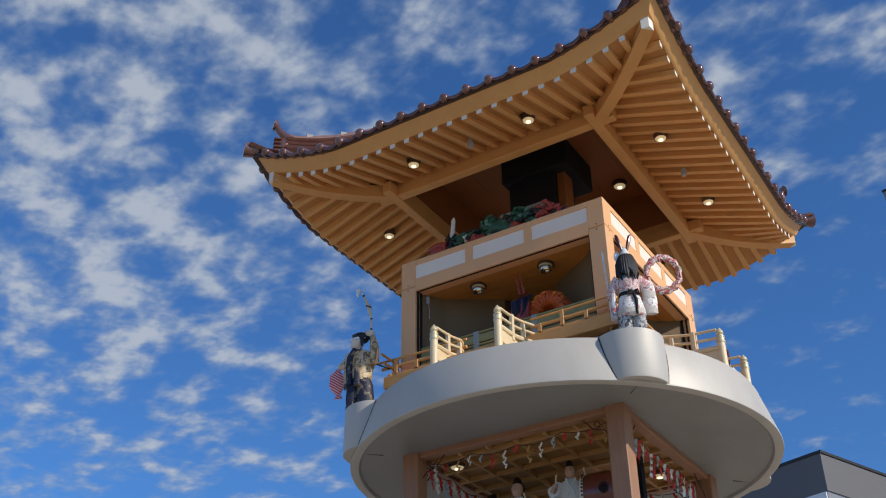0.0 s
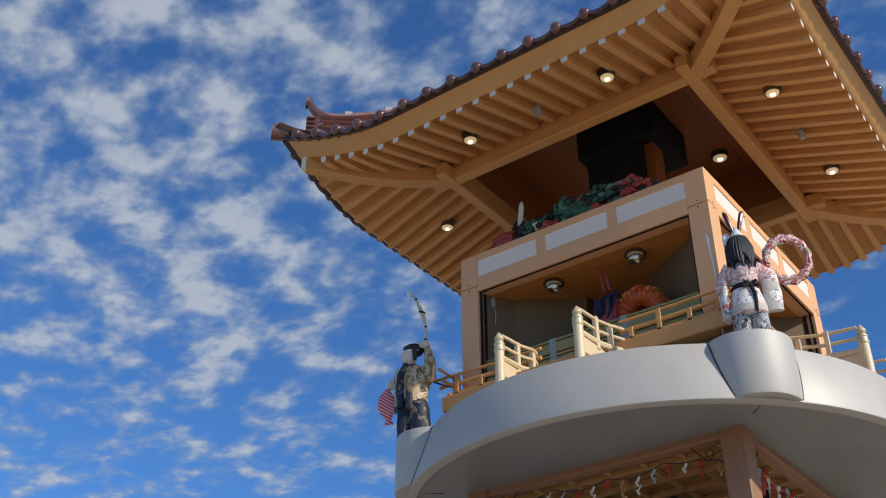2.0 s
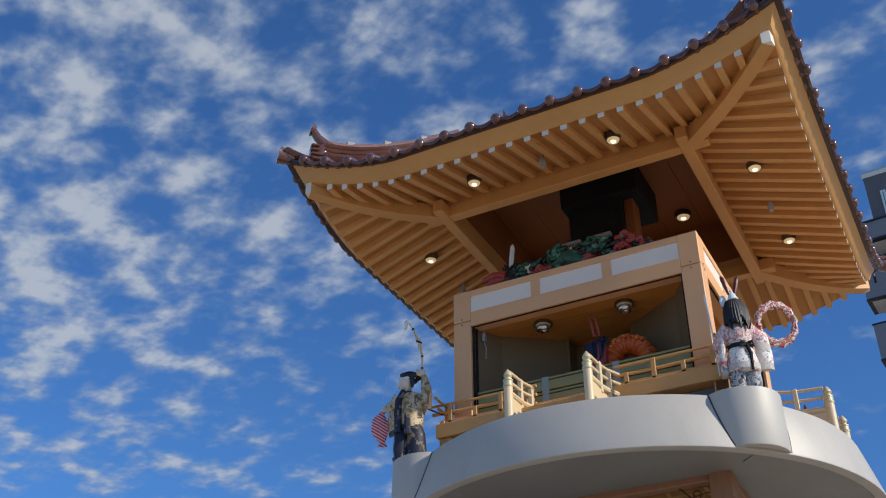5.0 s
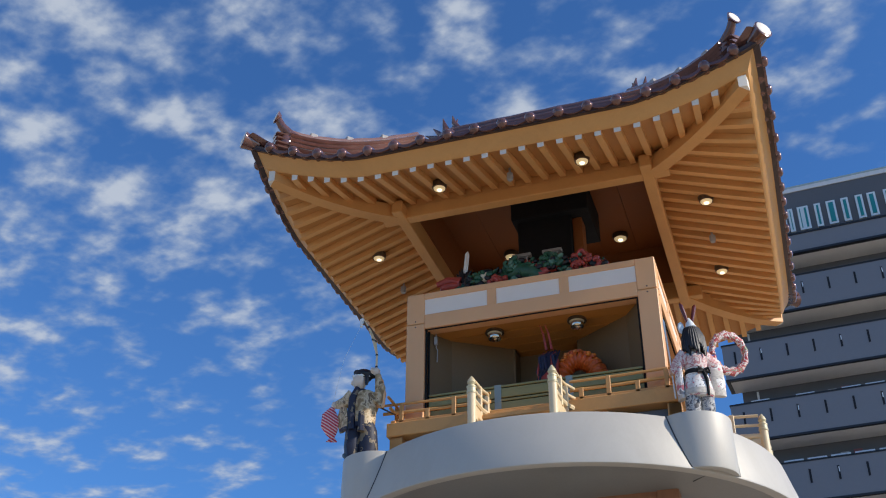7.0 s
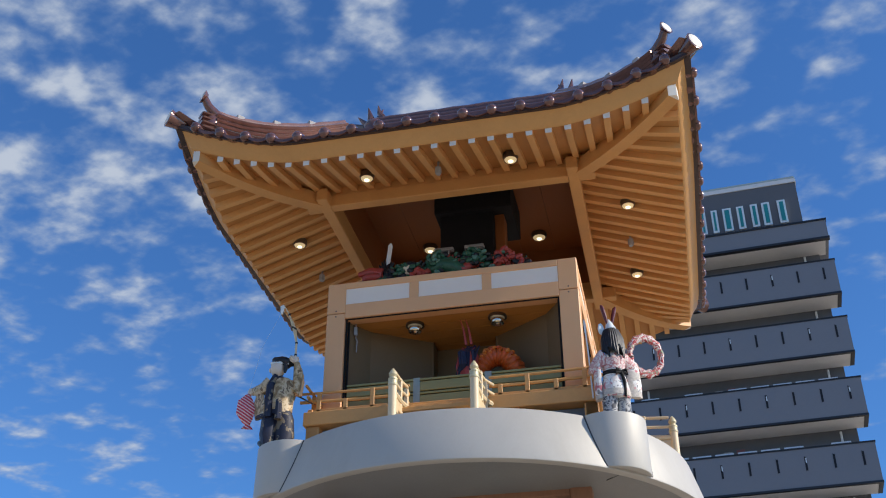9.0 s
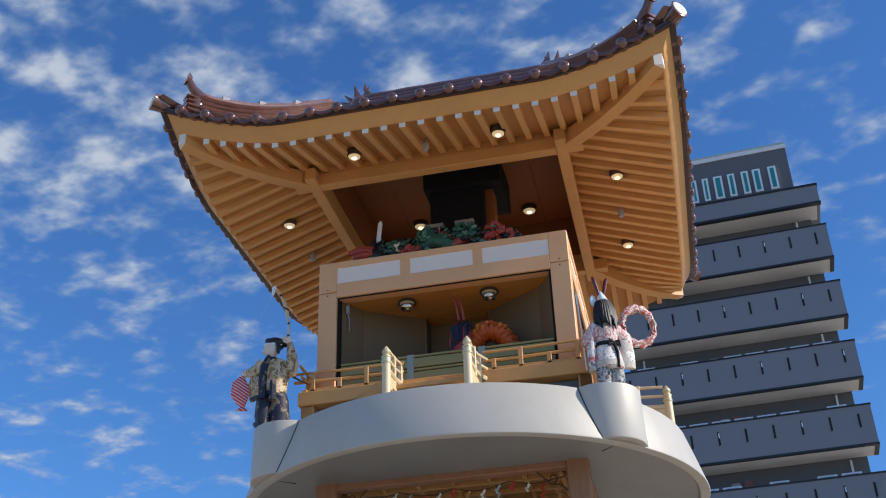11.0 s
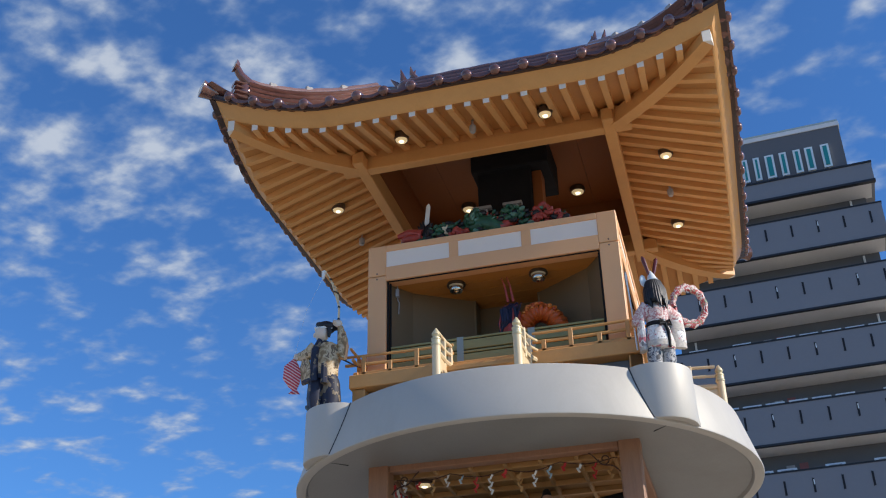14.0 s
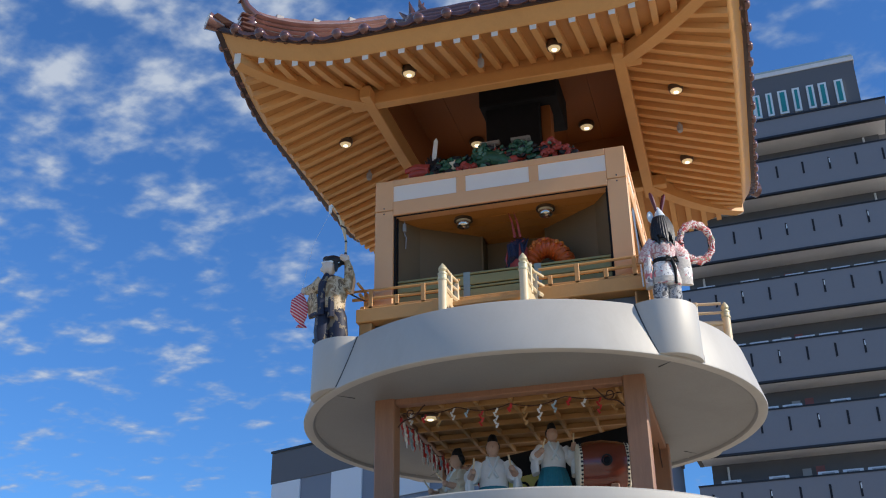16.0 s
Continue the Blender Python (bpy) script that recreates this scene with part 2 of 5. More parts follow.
RING_PRINT = mottled("red_white_green_ribbon", [(0.40, 0.04, 0.05), (0.70, 0.64, 0.58), (0.50, 0.08, 0.08), (0.24, 0.27, 0.17)], 24)


def striped(name, a, c, scale, angle):
    m = surface(name, a, 0.5, bump=0.1)
    nt = m.node_tree
    co = nt.nodes.new("ShaderNodeTexCoord")
    mp = node(nt, "ShaderNodeMapping", Rotation=(0, radians(angle), 0))
    nt.links.new(co.outputs["Object"], mp.inputs[0])
    wv = node(nt, "ShaderNodeTexWave", Scale=scale, Distortion=1.0, Detail=1.0)
    nt.links.new(mp.outputs[0], wv.inputs["Vector"])
    rp = nt.nodes.new("ShaderNodeValToRGB")
    rp.color_ramp.elements[0].position, rp.color_ramp.elements[0].color = 0.55, (*a, 1)
    rp.color_ramp.elements[1].position, rp.color_ramp.elements[1].color = 0.72, (*c, 1)
    nt.links.new(wv.outputs["Fac"], rp.inputs[0])
    nt.links.new(rp.outputs[0], nt.nodes["Principled BSDF"].inputs["Base Color"])
    return m


RED_STRIPE = striped("red_white_striped_fish", (0.62, 0.05, 0.08), (0.80, 0.55, 0.52), 13, 55)


# ---- mesh tools (tower coordinates: z = 0 at the top of the upper box) ----
ORIGIN = {}


def thing(name, at, label, category, group="", kind=""):
    """A top-level Empty at its base, in tower coordinates."""
    ob = new(name)
    ob.location = (at[0], at[1], at[2] + Z0)
    ORIGIN[ob] = Vector(at)
    return tagged(ob, label, category, group, kind)


def finish(name, bm, mats, smooth=True):
    bmesh.ops.recalc_face_normals(bm, faces=bm.faces)
    me = bpy.data.meshes.new(name)
    bm.to_mesh(me)
    bm.free()
    for m in (mats if isinstance(mats, (list, tuple)) else [mats]):
        me.materials.append(m)
    if smooth:
        me.shade_smooth()
        me.set_sharp_from_angle(angle=radians(35))
    return me


def part(name, bm, mats, parent, label="", smooth=True):
    """One mesh under a thing or a part, given in tower coordinates."""
    o = ORIGIN[parent]
    bm.transform(Matrix.Translation(-o))
    ob = new(name, finish(name, bm, mats, smooth))
    ob.parent = parent
    ORIGIN[ob] = o
    return tagged(ob, label)


def piece(name, me, parent, m):
    """A piece that shares a mesh, at the pose m in tower coordinates."""
    ob = new(name, me)
    ob.parent = parent
    ob.matrix_basis = Matrix.Translation(-ORIGIN[parent]) @ m
    ORIGIN[ob] = ORIGIN[parent]
    return ob


def single(name, bm, mats, at, label, category, group="", kind="", smooth=True):
    """A thing of one mesh, in tower coordinates."""
    bm.transform(Matrix.Translation(-Vector(at)))
    ob = new(name, finish(name, bm, mats, smooth))
    ob.location = (at[0], at[1], at[2] + Z0)
    ORIGIN[ob] = Vector(at)
    return tagged(ob, label, category, group, kind)


def box(bm, lo, hi, mi=0, bevel=0.0, m=None):
    size = [b - a for a, b in zip(lo, hi)]
    mid = [(a + b) / 2 for a, b in zip(lo, hi)]
    mat = Matrix.Translation(mid) @ Matrix.Diagonal((*size, 1))
    if m is not None:
        mat = m @ mat
    r = bmesh.ops.create_cube(bm, size=1, matrix=mat)
    faces = list({f for vt in r["verts"] for f in vt.link_faces})
    if bevel:
        edges = list({e for vt in r["verts"] for e in vt.link_edges})
        made = bmesh.ops.bevel(bm, geom=edges, offset=bevel, segments=1, affect="EDGES")
        faces = [f for f in set(faces) | set(made["faces"]) if f.is_valid]
    for f in faces:
        f.material_index = mi
    return bm


def tube(bm, pts, radii, seg=10, mi=0, squash=None, cap=True):
    """A round tube along points; radii one or one a point."""
    pts = [Vector(p) for p in pts]
    if isinstance(radii, (int, float)):
        radii = [radii] * len(pts)
    rings, side = [], None
    for i, p in enumerate(pts):
        way = (pts[min(i + 1, len(pts) - 1)] - pts[max(i - 1, 0)]).normalized()
        if side is None:
            side = way.orthogonal().normalized()
        side = (side - way * side.dot(way)).normalized()
        over = way.cross(side)
        ring = []
        for k in range(seg):
            a = 2 * math.pi * k / seg
            off = (side * math.cos(a) + over * math.sin(a)) * radii[i]
            if squash:
                off = Vector((off.x * squash[0], off.y * squash[1], off.z * squash[2]))
            ring.append(bm.verts.new(p + off))
        rings.append(ring)
    for a, b in zip(rings, rings[1:]):
        for k in range(seg):
            bm.faces.new((a[k], a[(k + 1) % seg], b[(k + 1) % seg], b[k])).material_index = mi
    if cap:
        bm.faces.new(rings[0]).material_index = mi
        bm.faces.new(rings[-1]).material_index = mi
    return bm


def lathe(bm, profile, at=(0, 0, 0), seg=48, mi=0, m=None):
    """Turns (radius, height) pairs about the upright axis through at."""
    rings = []
    for r, z in profile:
        ring = []
        for k in range(1 if r < 1e-6 else seg):
            a = 2 * math.pi * k / seg
            q = Vector((r * math.cos(a), r * math.sin(a), z))
            if m is not None:
                q = m @ q
            ring.append(bm.verts.new(q + Vector(at)))
        rings.append(ring)
    for a, b in zip(rings, rings[1:]):
        for k in range(seg):
            j = (k + 1) % seg
            if len(a) == 1 and len(b) == 1:
                continue
            if len(a) == 1:
                f = bm.faces.new((a[0], b[j], b[k]))
            elif len(b) == 1:
                f = bm.faces.new((a[k], a[j], b[0]))
            else:
                f = bm.faces.new((a[k], a[j], b[j], b[k]))
            f.material_index = mi
    return bm


def ball(bm, at, radii, mi=0, seg=14, m=None):
    n = seg // 2
    prof = [(math.sin(math.pi * i / n), -math.cos(math.pi * i / n)) for i in range(n + 1)]
    mm = Matrix.Diagonal((*radii, 1))
    return lathe(bm, prof, at, seg, mi, (m @ mm) if m is not None else mm)


def grid_solid(bm, top, bottom, mi=0):
    """Closed sheet between two equal grids of points."""
    def sheet(rows):
        return [[bm.verts.new(p) for p in row] for row in rows]
    A, B = sheet(top), sheet(bottom)
    n, k = len(A), len(A[0])
    for g in (A, B):
        for i in range(n - 1):
            for j in range(k - 1):
                bm.faces.new((g[i][j], g[i + 1][j], g[i + 1][j + 1], g[i][j + 1])).material_index = mi
    for i in range(n - 1):
        for j in (0, k - 1):
            bm.faces.new((A[i][j], A[i + 1][j], B[i + 1][j], B[i][j])).material_index = mi
    for j in range(k - 1):
        for i in (0, n - 1):
            bm.faces.new((A[i][j], A[i][j + 1], B[i][j + 1], B[i][j])).material_index = mi
    return bm


def turn(side):
    """Quarter turns about the tower's axis: 0 front, 1 east, 2 back, 3 west."""
    return Matrix.Rotation(side * math.pi / 2, 4, "Z")


# ---- ground and surroundings ----
def build_ground():
    bm = bmesh.new()
    bmesh.ops.create_grid(bm, x_segments=8, y_segments=8, size=3000)
    bm.transform(Matrix.Translation((0, 0, -Z0)))
    single("ground", bm, ASPHALT, (0, 0, -Z0), "grey paved square round the clock tower", "ground", kind="structure")


build_ground()

# far hotel: the line of its balcony fronts
HL, HR = Vector((-0.007, 36.848, 0)), Vector((10.334, 36.07, 0))
HW = (HR - HL).length
HOTEL = Matrix.Translation((HL.x, HL.y, 0)) @ Matrix.Rotation(math.atan2(HR.y - HL.y, HR.x - HL.x), 4, "Z")


def hbox(bm, x0, x1, y0, y1, z0, z1, mi=0):
    """Box in the hotel's own axes: x along the front, y into it, z above the ground."""
    return box(bm, (x0, y0, z0 - Z0), (x1, y1, z1 - Z0), mi, m=HOTEL)


def build_hotel():
    h = thing("hotel_building", (HL.x, HL.y, -Z0), "tall charcoal hotel with stacked grey balconies and a rooftop sign", "building")
    bm = bmesh.new()
    hbox(bm, 0.45, HW - 0.45, 1.5, 11, 0, 29.2)
    part("wall", bm, HOTEL_DARK, h, "charcoal rendered wall behind the balconies", False)
    bm = bmesh.new()
    hbox(bm, 0.0, HW, 0.05, 11, 28.92, 29.82)
    part("parapet", bm, HOTEL_GREY, h, "grey parapet at the roof", False)
    bm = bmesh.new()
    hbox(bm, -0.04, HW + 0.04, 0.0, 11.04, 29.82, 29.91)
    part("coping", bm, HOTEL_EDGE, h, "black roof coping", False)
    bm = bmesh.new()
    hbox(bm, -0.03, HW + 0.03, 0.0, 0.25, 28.81, 28.916)
    part("edge_strip", bm, HOTEL_EDGE, h, "black edge strip", False)
    bm = bmesh.new()
    hbox(bm, 0.16, HW - 0.16, 0.25, 1.6, 28.82, 28.916)
    part("slab", bm, HOTEL_SLAB, h, "pale slab underside", False)
    bm = bmesh.new()
    hbox(bm, 1.05, HW - 0.96, 0.5, 9, 29.8, 32.50)
    hbox(bm, 1.0, HW - 0.91, 0.45, 9.05, 32.50, 32.72, 1)
    hbox(bm, 1.05, HW - 0.96, 0.44, 9.0, 32.72, 32.82, 2)
    sign_wall = part("sign_block", bm, [HOTEL_DARK, HOTEL_SLAB, PALE_COPING], h, "dark rooftop block with a pale coping", False)
    # rooftop lettering, drawn as plain upright shapes
    spans = [(1.65 + 0.78 * i, 2.33 + 0.78 * i) for i in range(4)] + [(4.66, 5.52), (5.78, 6.20), (6.46, 7.45), (7.65, 8.77)]
    for x0, x1 in spans:
        bm = bmesh.new()
        bars = [(x0, x1)] if x1 - x0 < 0.5 else [(x0, x0 + 0.34 * (x1 - x0)), (x1 - 0.34 * (x1 - x0), x1)]
        for b0, b1 in bars:
            hbox(bm, b0, b1, 0.38, 0.52, 30.22, 31.52)
            hbox(bm, b0 + 0.095, b1 - 0.095, 0.35, 0.39, 30.33, 31.41, 1)
        part("sign_shape", bm, [SIGN_WHITE, SIGN_TEAL], sign_wall, "teal sign shape with a white edge", False)
    bm = bmesh.new()
    tube(bm, [HOTEL @ Vector((HW - 2.2, 2, 32.7 - Z0)), HOTEL @ Vector((HW - 2.2, 2, 33.7 - Z0))], 0.025, 6)
    part("mast", bm, GREY, h)
    # storeys
    for s in range(10):
        top = 27.60 - 2.97 * s
        bm = bmesh.new()
        hbox(bm, 0.0, HW, 0.0, 0.14, top - 1.66, top)
        hbox(bm, 0.0, 0.14, 0.14, 1.5, top - 1.66, top)
        hbox(bm, HW - 0.14, HW, 0.14, 1.5, top - 1.66, top)
        b = part("balcony", bm, HOTEL_GREY, h, "blue-grey balcony front with narrow slots", False)
        bm = bmesh.new()
        hbox(bm, -0.03, HW + 0.03, -0.03, 0.18, top, top + 0.07)
        hbox(bm, -0.02, HW + 0.02, -0.02, 0.16, top - 1.75, top - 1.66)
        hbox(bm, HW - 0.16, HW + 0.02, 0.16, 1.45, top - 1.75, top - 1.66)
        hbox(bm, -0.02, 0.16, 0.16, 1.45, top - 1.75, top - 1.66)
        part("coping", bm, HOTEL_EDGE, b, "black coping", False)
        bm = bmesh.new()
        hbox(bm, 0.16, HW - 0.16, 0.16, 1.5, top - 1.73, top - 1.62)
        part("slab", bm, HOTEL_SLAB, b, "pale concrete slab", False)
        slots = 9
        for k in range(slots):
            x = 0.55 + (HW - 1.1) * k / (slots - 1)
            # the opening's shade is a dark strip laid on the front
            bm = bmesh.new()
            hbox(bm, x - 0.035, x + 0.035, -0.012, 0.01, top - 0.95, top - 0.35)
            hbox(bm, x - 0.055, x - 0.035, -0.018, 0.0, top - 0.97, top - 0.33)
            # painted glint: brightness showing through the opening
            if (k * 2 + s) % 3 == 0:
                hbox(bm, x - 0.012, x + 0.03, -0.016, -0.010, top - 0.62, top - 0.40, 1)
            part("slot", bm, [GAP_SHADE, SIGN_WHITE], b, smooth=False)
        bm = bmesh.new()
        tube(bm, [HOTEL @ Vector((HW - 1.15, 1.35, top - 0.1 - Z0)), HOTEL @ Vector((HW - 1.15, 1.35, top + 1.1 - Z0))], 0.05, 6)
        part("downpipe", bm, HOTEL_SLAB, b)
        bm = bmesh.new()
        tube(bm, [HOTEL @ Vector((1.15, 1.35, top - 0.1 - Z0)), HOTEL @ Vector((1.15, 1.35, top + 1.1 - Z0))], 0.05, 6)
        part("downpipe", bm, HOTEL_SLAB, b)
        if s > 1:
            for k in range(9):
                if (k * 7 + s * 3) % 9 in (0, 4):
                    continue
                x = 1.3 + (HW - 2.6) * k / 8
                bm = bmesh.new()
                hbox(bm, x - 0.4, x + 0.4, 0.30, 0.60, top - 0.5, top + 0.26)
                hbox(bm, x - 0.25, x + 0.25, 0.29, 0.31, top - 0.4, top + 0.20, 1)
                tagged(part("outdoor_unit", bm, [ANNEX_WHITE, GREY], b, "white air conditioner box", False))
        # faint reflections behind the balcony, modelled as grey and red plates
        for x, mi in ((HW * 0.42, 0), (HW * 0.42 + 0.55, 1)):
            bm = bmesh.new()
            hbox(bm, x - 0.18, x + 0.18, 1.4, 1.52, top + 0.25, top + 0.72 + 0.06 * mi)
            part("wall_sign", bm, [GREY, FADED_RED][mi], b, smooth=False)


build_hotel()

# long lower annex, charcoal above, white and grey cladding below
AL, AR = Vector((-18.6, 34.9, 0)), Vector((-3.7, 29.5, 0))
AW = (AR - AL).length
ANNEX = Matrix.Translation((AL.x, AL.y, 0)) @ Matrix.Rotation(math.atan2(AR.y - AL.y, AR.x - AL.x), 4, "Z")


def build_annex():
    a = thing("annex_building", (AL.x, AL.y, -Z0), "low charcoal building clad below in white and grey panels", "building")
    bm = bmesh.new()
    box(bm, (0, 0, -Z0), (AW, 9, 13.9 - Z0), m=ANNEX)
    part("wall", bm, ANNEX_GREY, a, "grey clad wall", False)
    bm = bmesh.new()
    box(bm, (-0.05, -0.05, 13.9 - Z0), (AW + 0.05, 9.05, 15.3 - Z0), m=ANNEX)
    box(bm, (-0.1, -0.1, 15.3 - Z0), (AW + 0.1, 9.1, 15.4 - Z0), 1, m=ANNEX)
    part("parapet", bm, [HOTEL_DARK, HOTEL_EDGE], a, "charcoal band at the roof", False)
    for row in range(3):
        for k in range(9):
            if (k + row) % 2:
                continue
            bm = bmesh.new()
            w = AW / 9
            box(bm, (k * w + 0.03, -0.06, 12.3 - row * 1.6 - Z0), (k * w + w - 0.03, 0.02, 13.88 - row * 1.6 - Z0), m=ANNEX)
            part("panel", bm, ANNEX_WHITE, a, smooth=False)
    bm = bmesh.new()
    for x in (9.2, 9.6):
        tube(bm, [ANNEX @ Vector((x + 3.6, 2, 15.3 - Z0)), ANNEX @ Vector((x + 3.6, 2, 16.0 - Z0))], 0.03, 6)
    part("vent_pipe", bm, GREY, a)
    # glazed balustrade on the terrace in front
    t = thing("terrace_railing", (-9, 27.5, -Z0), "white metal railing with grey glass on a terrace", "railing")
    x0, x1, y, z1 = -14.0, -6.2, 27.5, 10.95 - Z0
    bm = bmesh.new()
    box(bm, (x0, y - 0.05, z1 - 0.1), (x1, y + 0.05, z1))
    box(bm, (x0, y - 0.04, z1 - 1.15), (x1, y + 0.04, z1 - 1.06))
    part("rail", bm, ANNEX_WHITE, t, smooth=False)
    for k in range(9):
        x = x0 + (x1 - x0) * k / 8
        bm = bmesh.new()
        box(bm, (x - 0.05, y - 0.05, z1 - 1.2), (x + 0.05, y + 0.05, z1 - 0.08))
        part("post", bm, ANNEX_WHITE, t, smooth=False)
        if k < 8:
            bm = bmesh.new()
            box(bm, (x + 0.07, y - 0.01, z1 - 1.05), (x + (x1 - x0) / 8 - 0.07, y + 0.01, z1 - 0.11))
            part("pane", bm, GLASSY, t, smooth=False)
    bm = bmesh.new()
    box(bm, (x0 - 0.3, y - 0.2, -Z0), (x1 + 0.3, y + 2.4, z1 - 1.17))
    part("terrace_block", bm, ANNEX_GREY, t, "grey terrace block", False)


build_annex()


# ---- tower: tall base, stage and drum ----
def build_base():
    b = thing("tower_base", (0, 0, -Z0), "white rounded base of the clock tower", "tower base")
    bm = bmesh.new()
    lathe(bm, [(0, -Z0), (1.5, -Z0), (1.5, -4.1), (2.0, -3.75), (2.08, -3.45), (2.08, -3.30), (2.06, -3.285), (1.97, -3.285), (1.96, -3.33), (0, -3.33)], seg=72)
    part("column", bm, SILVER, b, "silver-white painted drum")


build_base()


def build_stage():
    s = thing("music_stage", (0, 0, -3.33), "open cedar stage with four posts under the silver drum", "stage")
    for sx in (-1, 1):
        for sy in (-1, 1):
            bm = bmesh.new()
            box(bm, (sx * 1.09 - 0.09, sy * 1.09 - 0.09, -3.33), (sx * 1.09 + 0.09, sy * 1.09 + 0.09, -2.18), bevel=0.012)
            part("post", bm, CEDAR, s, "reddish cedar post")
    for k in range(4):
        bm = bmesh.new()
        box(bm, (-1.0, -1.155, -2.252), (1.0, -1.045, -2.18), bevel=0.008)
        bm.transform(turn(k))
        part("lintel", bm, CEDAR, s, "cedar lintel")
        # wrought scrolls in the corners
        for sx in (-1, 1):
            bm = bmesh.new()
            pts = []
            for i in range(26):
                a = i / 25 * 2.4 * math.pi
                r = 0.055 - 0.042 * i / 25
                pts.append((sx * (0.87 - r * math.cos(a)), -1.10, -2.322 - r * math.sin(a)))
            tube(bm, pts, 0.0055, 5)
            tube(bm, [(sx * (0.99 - 0.25 * i / 16), -1.10, -2.44 + 0.165 * i / 16 + 0.018 * math.sin(2.6 * math.pi * i / 16)) for i in range(17)], 0.006, 5)
            bm.transform(turn(k))
            part("scroll_bracket", bm, ROPE, s, "dark wrought scroll")
    bm = bmesh.new()
    box(bm, (-1.04, -1.04, -2.215), (1.04, 1.04, -2.183))
    part("ceiling_board", bm, COFFER, s, "pale boarded ceiling", False)
    for i in range(7):
        x = -0.93 + 0.31 * i
        for ax in (0, 1):
            bm = bmesh.new()
            z = -2.262 + 0.004 * ax
            if ax:
                box(bm, (x - 0.017, -1.04, z), (x + 0.017, 1.04, -2.214), bevel=0.004)
            else:
                box(bm, (-1.04, x - 0.017, z), (1.04, x + 0.017, -2.214), bevel=0.004)
            part("batten", bm, LATTICE, s, smooth=False)
    bm = bmesh.new()
    p = Matrix.Translation((0.06, 0.20, 0)) @ Matrix.Rotation(radians(-27), 4, "Z")
    box(bm, (-0.80, -0.02, -3.33), (0.98, 0.02, -2.36), m=p)
    part("back_panel", bm, BLACK, s, "black back panel", False)
    bm = bmesh.new()
    box(bm, (-0.42, -0.035, -3.33), (0.16, -0.02, -2.60), m=p)
    gold = part("gold_board", bm, GOLD, s, "low gold board", False)
    for x in (-0.26, 0.0):
        bm = bmesh.new()
        tube(bm, [p @ Vector((x + 0.10 * math.cos(a), -0.042, -2.76 + 0.10 * math.sin(a))) for a in [i * math.pi / 8 for i in range(14)]], 0.012, 6)
        part("painted_curl", bm, BLACK, gold, "black painted curl")


build_stage()


def build_drum():
    d = thing("silver_drum", (0, 0, -2.22), "round silver drum platform with four corner pods", "platform")
    bm = bmesh.new()
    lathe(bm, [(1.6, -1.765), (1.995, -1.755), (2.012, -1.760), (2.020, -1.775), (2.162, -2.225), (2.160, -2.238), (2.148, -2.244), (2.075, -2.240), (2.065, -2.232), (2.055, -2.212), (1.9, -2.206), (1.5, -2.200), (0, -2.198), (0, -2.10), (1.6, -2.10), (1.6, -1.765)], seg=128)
    # downward faces take the darker grey, shade included in the colour
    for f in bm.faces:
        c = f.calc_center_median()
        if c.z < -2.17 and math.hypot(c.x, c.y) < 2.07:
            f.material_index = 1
    part("drum_shell", bm, [SILVER, SOFFIT_STEEL], d, "brushed silver painted shell, underside coloured darker for shade")
    bm = bmesh.new()
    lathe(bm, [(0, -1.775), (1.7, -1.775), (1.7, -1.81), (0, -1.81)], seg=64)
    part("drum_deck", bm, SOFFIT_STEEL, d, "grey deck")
    for k in range(4):
        x, y = [(1.375, -1.375), (1.375, 1.375), (-1.375, 1.375), (-1.375, -1.375)][k]
        bm = bmesh.new()
        lathe(bm, [(0, -1.755), (0.292, -1.755), (0.303, -1.760), (0.305, -1.772), (0.312, -2.216), (0.308, -2.226), (0.298, -2.230), (0, -2.230)], (x, y, 0), 56)
        for q in bm.verts:
            if q.co.z < -2.19 and math.hypot(q.co.x, q.co.y) < 2.10:
                q.co.z = -2.185
        part("pod", bm, SILVER, d, "silver round pod at the drum's edge")
    # dark sealed seams where the pods run into the flaring shell
    reach, r = 1.375 * math.sqrt(2), 0.310
    for k in range(4):
        for sgn in (-1, 1):
            pts = []
            for i in range(13):
                z = -1.762 - 0.462 * i / 12
                R = 2.016 + 0.315 * (-1.762 - z)
                c = (R * R - reach * reach - r * r) / (2 * reach * r)
                a = math.acos(max(-1.0, min(1.0, c)))
                pts.append((reach + r * math.cos(a), sgn * r * math.sin(a), z))
            bm = bmesh.new()
            tube(bm, pts, 0.006, 6)
            bm.transform(Matrix.Rotation(math.pi / 4 + k * math.pi / 2, 4, "Z"))
            part("seam", bm, DARKLINE, d, "dark sealed seam")
    # joints between the underside panels
    for k in range(4):
        bm = bmesh.new()
        box(bm, (1.86, -0.003, -2.211), (2.04, 0.003, -2.200), m=Matrix.Rotation(math.pi / 4 + k * math.pi / 2, 4, "Z"))
        part("panel_joint", bm, DARKLINE, d, "dark joint between panels", False)
    # rivets along the west seams
    for k in range(4):
        for i in range(3):
            z = -1.84 - 0.14 * i
            bm = bmesh.new()
            q = Vector((reach - 0.075 + 0.05 * i, 0.295 - 0.012 * i, z))
            ball(bm, q, (0.007, 0.007, 0.007), 0, 6)
            bm.transform(Matrix.Rotation(math.pi / 4 + k * math.pi / 2, 4, "Z"))
            part("rivet", bm, DARKLINE, d)


build_drum()


